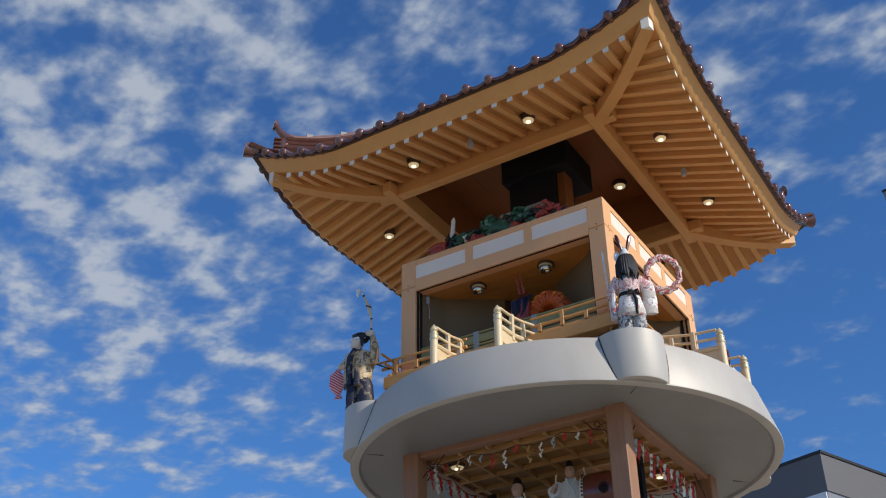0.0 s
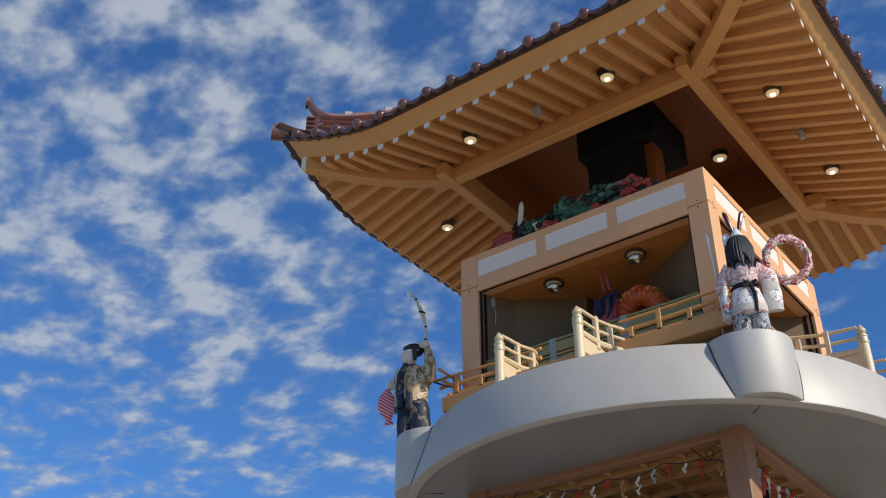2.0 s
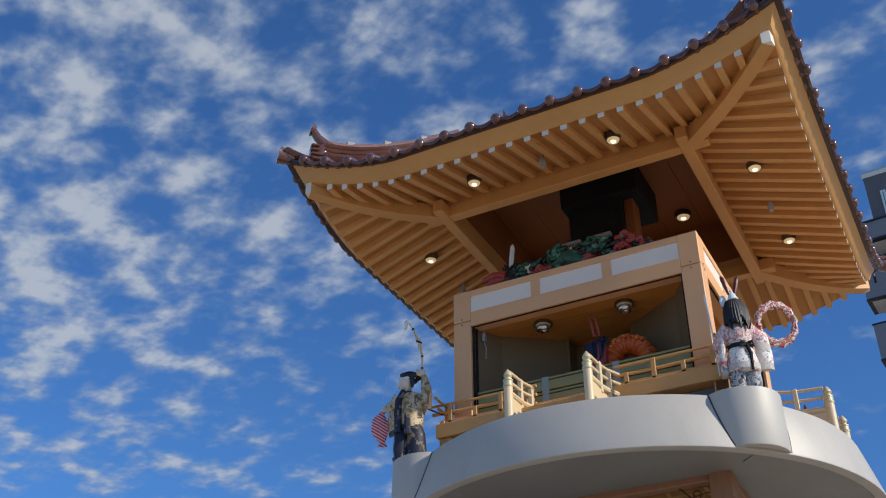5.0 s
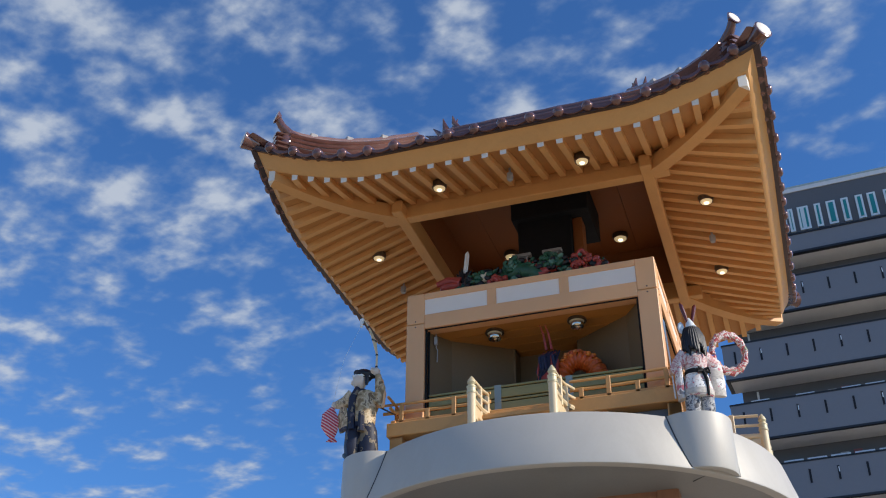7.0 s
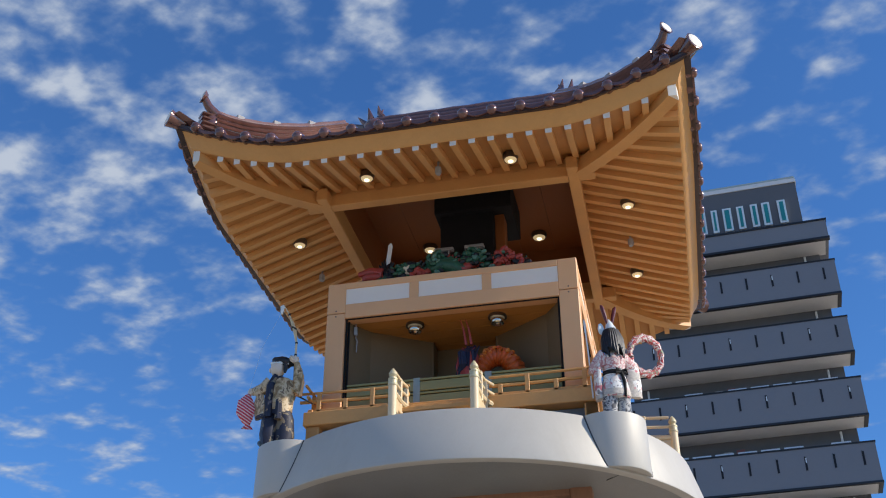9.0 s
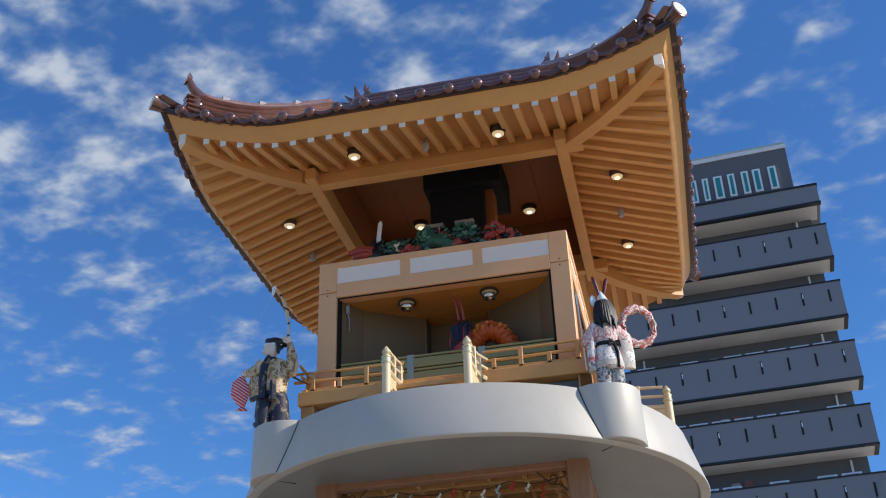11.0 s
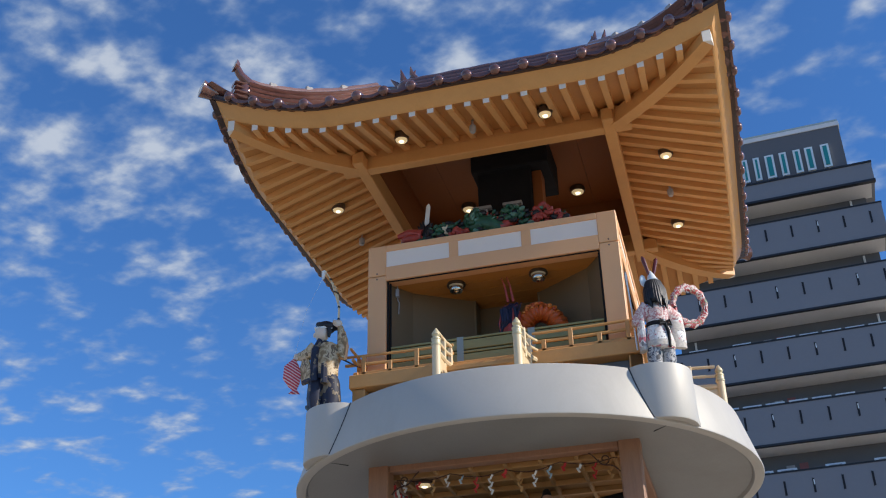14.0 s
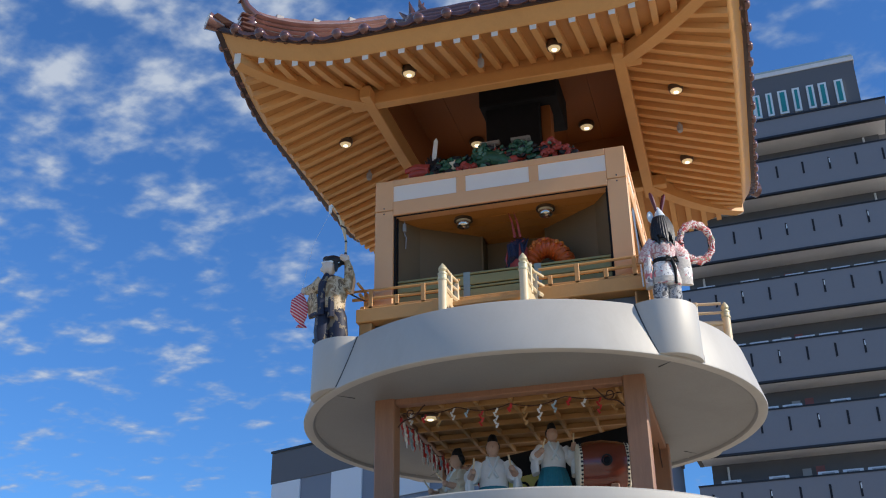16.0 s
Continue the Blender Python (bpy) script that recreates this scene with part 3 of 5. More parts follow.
# ---- tower: upper box with its deck ----
def build_deck():
    d = thing("railed_deck", (0, 0, -1.775), "square tan deck with low rails round the box", "deck")
    bm = bmesh.new()
    box(bm, (-1.325, -1.325, -1.50), (1.325, 1.325, -1.37), bevel=0.006)
    part("deck_frame", bm, TAN, d, "tan edge beam")
    bm = bmesh.new()
    box(bm, (-1.2, -1.2, -1.78), (1.2, 1.2, -1.51))
    part("plinth", bm, GREYBLUE, d, "slate grey recessed plinth", False)
    for k in range(4):
        for x in (-1.24, -0.62, 0.62, 1.24):
            bm = bmesh.new()
            box(bm, (x - 0.06, -1.30, -1.78), (x + 0.06, -1.19, -1.505), bevel=0.005)
            bm.transform(turn(k))
            part("stub_post", bm, TAN, d)
        for sx in (-1, 1):
            # long rails from the corner to the stair
            for z, r, over in ((-1.178, 0.013, 0.17), (-1.262, 0.016, 0.11)):
                bm = bmesh.new()
                tube(bm, [(sx * 0.36, -1.27, z), (sx * 0.8, -1.27, z), (sx * (1.27 + over), -1.27, z + 0.012)], r, 8)
                bm.transform(turn(k))
                part("rail", bm, TAN, d)
            bm = bmesh.new()
            box(bm, (min(sx * 0.36, sx * 1.3), -1.29, -1.375), (max(sx * 0.36, sx * 1.3), -1.25, -1.335), bevel=0.004)
            bm.transform(turn(k))
            part("bottom_rail", bm, TAN, d)
            for x in (0.46, 0.70, 0.95, 1.20):
                bm = bmesh.new()
                tall = -1.170 if x in (0.70, 1.20) else -1.250
                box(bm, (sx * x - 0.02, -1.29, -1.375), (sx * x + 0.02, -1.25, tall), bevel=0.004)
                bm.transform(turn(k))
                part("baluster", bm, TAN, d)
            # cream rails down the stair to the end post
            for z, r in ((-1.335, 0.014), (-1.425, 0.014), (-1.53, 0.026)):
                bm = bmesh.new()
                tube(bm, [(sx * 0.40, -1.29, z + 0.075), (sx * 0.365, -1.34, z + 0.085), (sx * 0.345, -1.42, z + 0.075), (sx * 0.345, -1.62, z + 0.035), (sx * 0.345, -1.87, z + 0.02)], r, 8)
                bm.transform(turn(k))
                part("stair_rail", bm, CREAM, d, "cream stair rail")
            bm = bmesh.new()
            box(bm, (sx * 0.345 - 0.014, -1.87, -1.66), (sx * 0.345 + 0.014, -1.36, -1.535), bevel=0.004)
            bm.transform(turn(k))
            part("stair_board", bm, CREAM, d, "cream side board")
            for y in (-1.42, -1.64):
                bm = bmesh.new()
                box(bm, (sx * 0.35 - 0.018, y - 0.02, -1.56), (sx * 0.35 + 0.018, y + 0.02, -1.285), bevel=0.004)
                bm.transform(turn(k))
                part("stair_baluster", bm, CREAM, d)
            bm = bmesh.new()
            tube(bm, [(sx * 0.345, -1.90, -1.78), (sx * 0.345, -1.90, -1.46)], 0.037, 16)
            bm.transform(turn(k))
            p = part("end_post", bm, CREAM, d, "cream round post")
            bm = bmesh.new()
            lathe(bm, [(0, -1.465), (0.042, -1.465), (0.044, -1.45), (0.038, -1.445), (0.038, -1.415), (0.042, -1.41), (0.042, -1.40), (0.027, -1.395), (0.025, -1.385), (0.037, -1.365), (0.033, -1.345), (0.02, -1.325), (0.006, -1.305), (0, -1.305)], (sx * 0.345, -1.90, 0), 16)
            bm.transform(turn(k))
            part("finial", bm, BRASS, p, "aged gold onion finial")
        for i in range(3):
            bm = bmesh.new()
            box(bm, (-0.30, -1.42 - 0.17 * i, -1.47 - 0.085 * i), (0.30, -1.27 - 0.17 * i, -1.43 - 0.085 * i), bevel=0.005)
            box(bm, (-0.30, -1.29 - 0.17 * i, -1.775), (0.30, -1.27 - 0.17 * i, -1.47 - 0.085 * i))
            bm.transform(turn(k))
            part("step", bm, TAN, d)


build_deck()


def build_upper_box():
    b = thing("puppet_box", (0, 0, -1.45), "peach-painted wooden box with open niches on its sides", "cabinet")
    for k in range(4):
        bm = bmesh.new()
        box(bm, (1.02, -1.2, -1.45), (1.2, -1.02, -0.331), bevel=0.006)
        bm.transform(turn(k))
        part("corner_post", bm, PEACH, b, "peach corner post")
        bm = bmesh.new()
        box(bm, (1.02, -1.2, -0.325), (1.2, -1.02, 0.0), bevel=0.006)
        bm.transform(turn(k))
        part("corner_block", bm, PEACH, b)
        # header with three framed panels
        bm = bmesh.new()
        box(bm, (-1.02, -1.2, -0.065), (1.02, -1.05, 0.0), bevel=0.004)
        box(bm, (-1.02, -1.2, -0.385), (1.02, -1.05, -0.235), bevel=0.004)
        for x in (-0.35, 0.35):
            box(bm, (x - 0.045, -1.198, -0.237), (x + 0.045, -1.05, -0.063), bevel=0.003)
        bm.transform(turn(k))
        part("header", bm, PEACH, b, "peach header frame")
        for x0, x1 in ((-1.02, -0.395), (-0.305, 0.305), (0.395, 1.02)):
            bm = bmesh.new()
            box(bm, (x0, -1.188, -0.236), (x1, -1.06, -0.064))
            bm.transform(turn(k))
            part("panel", bm, PANEL, b, "frosted white panel", False)
        for x in (-1.11, 1.11):
            for z in (-0.30, -0.36):
                bm = bmesh.new()
                tube(bm, [(x, -1.195, z), (x, -1.2035, z)], 0.007, 8)
                bm.transform(turn(k))
                part("bolt", bm, DARKLINE, b)
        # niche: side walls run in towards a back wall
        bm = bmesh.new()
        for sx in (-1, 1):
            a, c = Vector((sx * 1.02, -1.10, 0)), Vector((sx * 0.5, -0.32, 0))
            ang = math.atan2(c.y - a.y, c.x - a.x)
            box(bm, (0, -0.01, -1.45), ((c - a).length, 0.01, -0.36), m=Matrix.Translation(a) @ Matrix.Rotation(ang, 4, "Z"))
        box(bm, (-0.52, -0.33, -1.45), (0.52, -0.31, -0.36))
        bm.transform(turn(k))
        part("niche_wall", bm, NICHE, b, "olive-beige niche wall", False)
        for i in range(5):
            bm = bmesh.new()
            y0, y1 = -1.06 + 0.155 * i, -0.91 + 0.155 * i
            w0, w1 = [1.03 - (y + 1.10) * 0.6667 for y in (y0, y1)]
            grid_solid(bm, [[(-w0, y0, -0.365), (w0, y0, -0.365)], [(-w1, y1 - 0.006, -0.365), (w1, y1 - 0.006, -0.365)]],
                       [[(-w0, y0, -0.385), (w0, y0, -0.385)], [(-w1, y1 - 0.006, -0.385), (w1, y1 - 0.006, -0.385)]])
            bm.transform(turn(k))
            part("ceiling_plank", bm, NICHE_TOP, b, "amber boarded niche ceiling", False)
        for sx in (-1, 1):
            bm = bmesh.new()
            box(bm, (sx * 1.010 - 0.007, -1.17, -1.45), (sx * 1.010 + 0.007, -1.150, -0.386))
            box(bm, (sx * 1.000 - 0.006, -1.125, -1.45), (sx * 1.000 + 0.006, -1.10, -0.386))
            bm.transform(turn(k))
            part("shutter_track", bm, BLACK, b, "black shutter track", False)
        bm = bmesh.new()
        box(bm, (-1.02, -1.18, -0.393), (1.02, -1.165, -0.384))
        bm.transform(turn(k))
        part("track_head", bm, BLACK, b, smooth=False)
    bm = bmesh.new()
    tube(bm, [(-0.95, -1.06, -0.385), (-0.945, -1.055, -0.46), (-0.95, -1.05, -0.53), (-0.935, -1.05, -0.56), (-0.94, -1.05, -0.68)], 0.005, 6)
    box(bm, (-0.965, -1.07, -0.50), (-0.935, -1.045, -0.42))
    part("cord_box", bm, GREY, b, "small grey switch on a loose cord")
    bm = bmesh.new()
    box(bm, (-1.06, -1.06, -0.36), (1.06, 1.06, -0.04))
    part("lid", bm, INNER, b, "brown top board", False)
    bm = bmesh.new()
    box(bm, (-1.02, -1.02, -1.45), (1.02, 1.02, -1.40))
    part("floor_board", bm, NICHE_TOP, b, smooth=False)


build_upper_box()


def build_shutter(k):
    s = thing("slatted_shutter", (turn(k) @ Vector((0, -1.12, -1.45)))[:], "pale green slatted shutter, partly raised in the niche", "shutter", group="niche shutters")
    for row in range(3):
        for x0, x1 in ((-0.99, -0.36), (-0.30, 0.30), (0.36, 0.99)):
            bm = bmesh.new()
            z = -1.445 + 0.135 * row
            box(bm, (x0, -1.135, z), (x1, -1.115, z + 0.092), bevel=0.004)
            box(bm, (x0, -1.135, z + 0.102), (x1, -1.115, z + 0.123), bevel=0.003)
            bm.transform(turn(k))
            part("slat", bm, BAMBOO, s)
    for x in (-0.33, 0.33):
        bm = bmesh.new()
        box(bm, (x - 0.031, -1.132, -1.446), (x + 0.031, -1.112, -1.045))
        bm.transform(turn(k))
        part("strap", bm, STRAP, s, "grey-blue strap", False)
    # added dark sheet that stands in for shade between the slats
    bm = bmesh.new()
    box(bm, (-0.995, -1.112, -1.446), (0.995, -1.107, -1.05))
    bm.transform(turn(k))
    part("backing", bm, GAP_SHADE, s, smooth=False)


for k in range(2):
    build_shutter(k)


# ---- tower: roof ----
def eave_lift(u):
    return 0.19 * (max(0.0, abs(u) - 1.2) / 0.79) ** 1.5


def soffit_z(u, d):
    w = (d - 1.26) / 1.04
    return 1.084 - 0.370 * w + max(0.0, w) ** 1.5 * eave_lift(u)


def tile_z(u, d):
    p = (EAVE - d) / EAVE
    return 0.872 + 1.845 * max(0.0, p) ** 1.3 + 0.37 * (max(0.0, abs(u) - 1.2) / 1.17) ** 1.6 * max(0.0, 1 - p) ** 2


def roof_reach(side, d):
    """Half length of a slope at d; the gabled ridge runs east to west."""
    return max(d, 1.2) if side in (0, 2) else d


def build_roof():
    r = thing("tower_roof", (0, 0, 0.84), "curved hip-and-gable roof, tan underside and copper-brown tiles", "roof")
    cap_bm = bmesh.new()
    lathe(cap_bm, [(0, -0.034), (0.020, -0.032), (0.036, -0.025), (0.047, -0.012), (0.051, 0.004), (0.051, 0.07), (0.046, 0.09), (0, 0.09)], seg=18, m=Matrix.Rotation(radians(-90), 4, "X"))
    cap = finish("eave_cap", cap_bm, TILE)
    lip_bm = bmesh.new()
    pts = [(-0.115 + 0.23 * i / 10, 0.0, -0.035 * math.sin(math.pi * i / 10)) for i in range(11)]
    grid_solid(lip_bm, [[(x, -0.01, z + 0.012) for x, y, z in pts], [(x, 0.16, z + 0.012) for x, y, z in pts]],
               [[(x, -0.01, z - 0.020) for x, y, z in pts], [(x, 0.16, z - 0.010) for x, y, z in pts]])
    lip = finish("eave_tile", lip_bm, TILE)
    for k in range(4):
        T = turn(k)
        # soffit boards, their tan darkened for the shade between rafters
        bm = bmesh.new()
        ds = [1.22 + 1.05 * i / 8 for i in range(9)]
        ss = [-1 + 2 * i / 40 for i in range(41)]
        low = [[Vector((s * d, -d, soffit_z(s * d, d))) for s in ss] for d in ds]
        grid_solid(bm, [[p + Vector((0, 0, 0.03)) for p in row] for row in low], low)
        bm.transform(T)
        part("soffit", bm, SOFFIT, r, "tan boarded soffit, darkened for the shade between rafters")
        # fascia, leaning outwards and sweeping up to the corners
        bm = bmesh.new()
        ss = [-1 + 2 * i / 64 for i in range(65)]

        def sweep(d, f):
            return [Vector((s * d, -d, f(s * d))) for s in ss]
        low_in, low_out = (lambda u: 0.728 + eave_lift(u)), (lambda u: 0.715 + eave_lift(u))
        up = lambda u: tile_z(u * EAVE / 2.385, EAVE) - 0.040
        grid_solid(bm, [sweep(2.265, low_out), sweep(2.290, lambda u: low_out(u) + 0.012), sweep(2.325, lambda u: 0.5 * low_out(u) + 0.5 * up(u)), sweep(2.385, up)],
                   [sweep(2.240, lambda u: low_in(u) + 0.03), sweep(2.258, lambda u: low_in(u) + 0.05), sweep(2.290, lambda u: 0.5 * low_in(u) + 0.5 * up(u) + 0.025), sweep(2.345, lambda u: up(u) + 0.015)])
        bm.transform(T)
        part("fascia", bm, TAN, r, "tan sweeping fascia")
        # dark board under the tile edge
        bm = bmesh.new()
        edge = lambda u: tile_z(u, EAVE)
        grid_solid(bm, [sweep(2.425, lambda u: edge(u) - 0.010), sweep(2.20, lambda u: edge(u * EAVE / 2.2) + 0.05)],
                   [sweep(2.412, lambda u: edge(u) - 0.050), sweep(2.20, lambda u: edge(u * EAVE / 2.2) - 0.02)])
        bm.transform(T)
        part("eave_board", bm, TILE_DARK, r, "dark board under the tiles")
        # rafters with white ends
        for i in range(-12, 12):
            u = 0.1726 * (i + 0.5)
            d0 = max(1.25, abs(u) + 0.05)
            if d0 > 2.15:
                continue
            n = 6
            bm = bmesh.new()
            rings = []
            for j in range(n + 1):
                d = d0 + (2.262 - d0) * j / n
                z = soffit_z(u, d) + 0.005
                rings.append([bm.verts.new((u + a, -d, z + c)) for a, c in ((-0.031, 0), (0.031, 0), (0.029, -0.066), (-0.029, -0.066))])
            for a, c in zip(rings, rings[1:]):
                for q in range(4):
                    bm.faces.new((a[q], a[(q + 1) % 4], c[(q + 1) % 4], c[q]))
            bm.faces.new(rings[0])
            bm.faces.new(rings[-1]).material_index = 1
            bm.transform(T)
            part("rafter", bm, [RAFTER, WHITE_TIP], r, smooth=False)
        # beam of the square ring
        bm = bmesh.new()
        lowz = 0.852 if k % 2 == 0 else 0.840
        box(bm, (-1.45, -1.300, lowz), (1.45, -1.190, lowz + 0.14), bevel=0.008)
        box(bm, (-1.29, -1.285, lowz + 0.135), (1.29, -1.205, 1.09))
        bm.transform(T)
        part("beam", bm, TAN, r, "tan ring beam")
        bm = bmesh.new()
        box(bm, (1.25, -1.40, 0.87), (1.35, -1.30, 1.03), bevel=0.006)
        bm.transform(T)
        part("bracket_block", bm, TAN, r)
        # hip rafter
        bm = bmesh.new()
        n, rings = 12, []
        for j in range(n + 1):
            w = j / n
            d = 1.25 + (2.235 - 1.25) * w
            low_z = 0.85 - 0.20 * w + 0.23 * w ** 2.2
            top_z = low_z + 0.15 + 0.03 * w
            c = Vector((d, -d, 0))
            off = Vector((0.7071, 0.7071, 0)) * 0.062
            rings.append([bm.verts.new(q) for q in (c - off + Vector((0, 0, low_z)), c + off + Vector((0, 0, low_z)), c + off + Vector((0, 0, top_z)), c - off + Vector((0, 0, top_z)))])
        for a, c in zip(rings, rings[1:]):
            for q in range(4):
                bm.faces.new((a[q], a[(q + 1) % 4], c[(q + 1) % 4], c[q]))
        bm.faces.new(rings[0])
        end = rings[-1]
        nose = [bm.verts.new((2.265, -2.265, 0.885)), bm.verts.new((2.265, -2.265, 1.05))]
        for f in ((end[0], nose[0], nose[1], end[3]), (end[1], end[2], nose[1], nose[0]), (end[0], end[1], nose[0]), (end[3], nose[1], end[2])):
            bm.faces.new(f).material_index = 1
        bm.transform(T)
        part("hip_rafter", bm, [TAN, WHITE_TIP], r, "curved tan hip rafter with white end")
        # tiled slope
        bm = bmesh.new()
        d_end = 0.0 if k in (0, 2) else 1.2
        ds = [EAVE - 0.01 - (EAVE - 0.01 - d_end) * i / 14 for i in range(15)]
        ss = [-1 + 2 * i / 36 for i in range(37)]
        top = [[Vector((s * roof_reach(k, d), -d, tile_z(s * roof_reach(k, d), d))) for s in ss] for d in ds]
        grid_solid(bm, top, [[p - Vector((0, 0, 0.05)) for p in row] for row in top])
        bm.transform(T)
        part("tile_bed", bm, TILE_DARK, r, "dark tile bed")
        for i in range(-9, 9):
            u = 0.2585 * (i + 0.5)
            d1 = d_end if abs(u) <= 1.2 and k in (0, 2) else max(abs(u), d_end)
            n = 12
            pts = [(u, -(EAVE + (d1 - EAVE) * j / n), tile_z(u, EAVE + (d1 - EAVE) * j / n) + 0.012) for j in range(n + 1)]
            bm = bmesh.new()
            tube(bm, pts, [0.050 if j % 2 else 0.046 for j in range(n + 1)], 10)
            bm.transform(T)
            part("tile_row", bm, TILE, r)
            piece("eave_cap", cap, r, T @ Matrix.Translation((u, -EAVE - 0.01, tile_z(u, EAVE) + 0.006)))
            if i < 8:
                um = u + 0.129
                slope = math.atan2(tile_z(um + 0.1, EAVE) - tile_z(um - 0.1, EAVE), 0.2)
                piece("eave_tile", lip, r, T @ Matrix.Translation((um, -EAVE, tile_z(um, EAVE) + 0.008)) @ Matrix.Rotation(-slope, 4, "Y"))
        # hip ridge: stacked courses with a corner cap and end ornament
        hip = [Vector((d, -d, tile_z(d, d))) for d in [EAVE - (EAVE - 1.15) * j / 14 for j in range(15)]]
        for lvl in range(5):
            bm = bmesh.new()
            pts = [p + Vector((0, 0, 0.045 + 0.058 * lvl)) for p in hip[0 if lvl == 0 else 3:]]
            tube(bm, pts, 0.125 - 0.006 * lvl, 10, squash=(1, 1, 0.21))
            bm.transform(T)
            part("hip_course", bm, TILE if lvl == 0 else TILE_PALE, r)
        bm = bmesh.new()
        tube(bm, [p + Vector((0, 0, 0.16)) for p in hip[3:]], 0.080, 8, squash=(1, 1, 1.8))
        bm.transform(T)
        part("hip_core", bm, TILE_DARK, r)
        bm = bmesh.new()
        tube(bm, [p + Vector((0, 0, 0.325)) for p in hip[3:]], [0.050 if j % 3 else 0.057 for j in range(len(hip) - 3)], 10)
        bm.transform(T)
        part("hip_cap", bm, TILE_PALE, r)
        for j in (5, 8, 11):
            bm = bmesh.new()
            box(bm, (-0.040, -0.045, 0.30), (0.040, 0.045, 0.385), bevel=0.008, m=Matrix.Translation(hip[j]) @ Matrix.Rotation(radians(-45), 4, "Z"))
            bm.transform(T)
            part("tie_block", bm, TILE_TIE, r, "pale mortar tie")
        bm = bmesh.new()
        a = Vector((2.36, -2.36, tile_z(2.36, 2.36) + 0.03))
        way = Vector((0.68, -0.68, 0.16)).normalized()
        tube(bm, [a, a + way * 0.12, a + way * 0.16, a + way * 0.165], [0.062, 0.082, 0.092, 0.078], 18)
        # white disc paints the sun's highlight on the cap's end
        tube(bm, [a + way * 0.1655, a + way * 0.168], [0.076, 0.072], 18, 1)
        bm.transform(T)
        part("corner_cap", bm, [TILE, WHITE_TIP], r, "flared corner cap tile with a painted white glint")
        bm = bmesh.new()
        o = Vector((2.20, -2.20, tile_z(2.2, 2.2) + 0.14))
        ball(bm, o + Vector((-0.03, 0.03, 0.06)), (0.085, 0.085, 0.12))
        for lvl in range(4):
            tube(bm, [o + Vector((-0.12, 0.12, -0.05 + 0.058 * lvl)), o + Vector((0.045, -0.045, -0.05 + 0.058 * lvl)), o + Vector((0.055, -0.055, -0.05 + 0.058 * lvl))], [0.095 - 0.008 * lvl, 0.10 - 0.008 * lvl, 0.085 - 0.008 * lvl], 12, squash=(1, 1, 0.30))
        tube(bm, [o + Vector((-0.15, 0.15, 0.12)), o + Vector((-0.06, 0.06, 0.17)), o + Vector((0.01, -0.01, 0.26)), o + Vector((0.045, -0.045, 0.34))], [0.065, 0.060, 0.044, 0.040], 12)
        out = Vector((0.68, -0.68, 0.22)).normalized()
        q = o + Vector((0.035, -0.035, 0.345))
        tube(bm, [q - out * 0.01, q + out * 0.02, q + out * 0.035, q + out * 0.037], [0.042, 0.066, 0.074, 0.062], 16)
        # the same painted highlight on the ornament's round end
        tube(bm, [q + out * 0.0372, q + out * 0.040], [0.060, 0.056], 16, 1)
        bm.transform(T)
        part("ridge_ornament", bm, [TILE, WHITE_TIP], r, "glazed ridge-end ornament")
    # gables and main ridge
    for sx in (-1, 1):
        bm = bmesh.new()
        v = [bm.verts.new((sx * 1.16, y, z)) for y, z in ((-1.2, tile_z(0, 1.2) - 0.05), (1.2, tile_z(0, 1.2) - 0.05), (0, 2.72))]
        w = [bm.verts.new((sx * 1.10, q.co.y, q.co.z)) for q in v]
        bm.faces.new(v), bm.faces.new(w)
        for i in range(3):
            bm.faces.new((v[i], v[(i + 1) % 3], w[(i + 1) % 3], w[i]))
        part("gable", bm, TAN, r, smooth=False)
        bm = bmesh.new()
        o = Vector((sx * 1.16, 0, 2.80))
        ball(bm, o, (0.14, 0.13, 0.15))
        for a in range(5):
            q = radians(-20 + 32 * a)
            tip = o + Vector((sx * 0.30 * math.cos(q), 0.03 * (-1) ** a, 0.05 + 0.28 * math.sin(q)))
            tube(bm, [o + Vector((sx * 0.05, 0, 0)), o * 0.45 + tip * 0.55 + Vector((0, 0, -0.02)), tip], [0.06, 0.045, 0.006], 8)
        tube(bm, [o + Vector((-sx * 0.30, 0, 0.02)), o + Vector((-sx * 0.14, 0, 0.10)), o + Vector((-sx * 0.06, 0, 0.24)), o + Vector((-sx * 0.04, 0, 0.36))], [0.06, 0.055, 0.035, 0.006], 8)
        part("ridge_ornament", bm, TILE, r, "flame-shaped glazed ridge-end ornament")
    for lvl, (rad, z) in enumerate(((0.12, 2.74), (0.10, 2.81), (0.085, 2.88))):
        bm = bmesh.new()
        tube(bm, [(-1.15 + 2.3 * j / 12, 0, z) for j in range(13)], [rad if j % 2 else rad - 0.006 for j in range(13)], 12)
        part("ridge_course", bm, TILE, r)
    # boarded room inside the roof
    bm = bmesh.new()
    for k in range(4):
        q = bmesh.new()
        box(q, (-1.225, -1.225, 1.08), (1.195, -1.195, 1.60))
        q.transform(turn(k))
        me = bpy.data.meshes.new("tmp")
        q.to_mesh(me)
        q.free()
        bm.from_mesh(me)
        bpy.data.meshes.remove(me)
    part("inner_wall", bm, INNER, r, "brown boarded inner wall", False)
    for i in range(6):
        bm = bmesh.new()
        box(bm, (-1.19 + 0.397 * i, -1.19, 1.575), (-1.19 + 0.397 * i + 0.393, 1.19, 1.60))
        part("inner_ceiling", bm, INNER, r, "brown boarded inner ceiling", False)


build_roof()


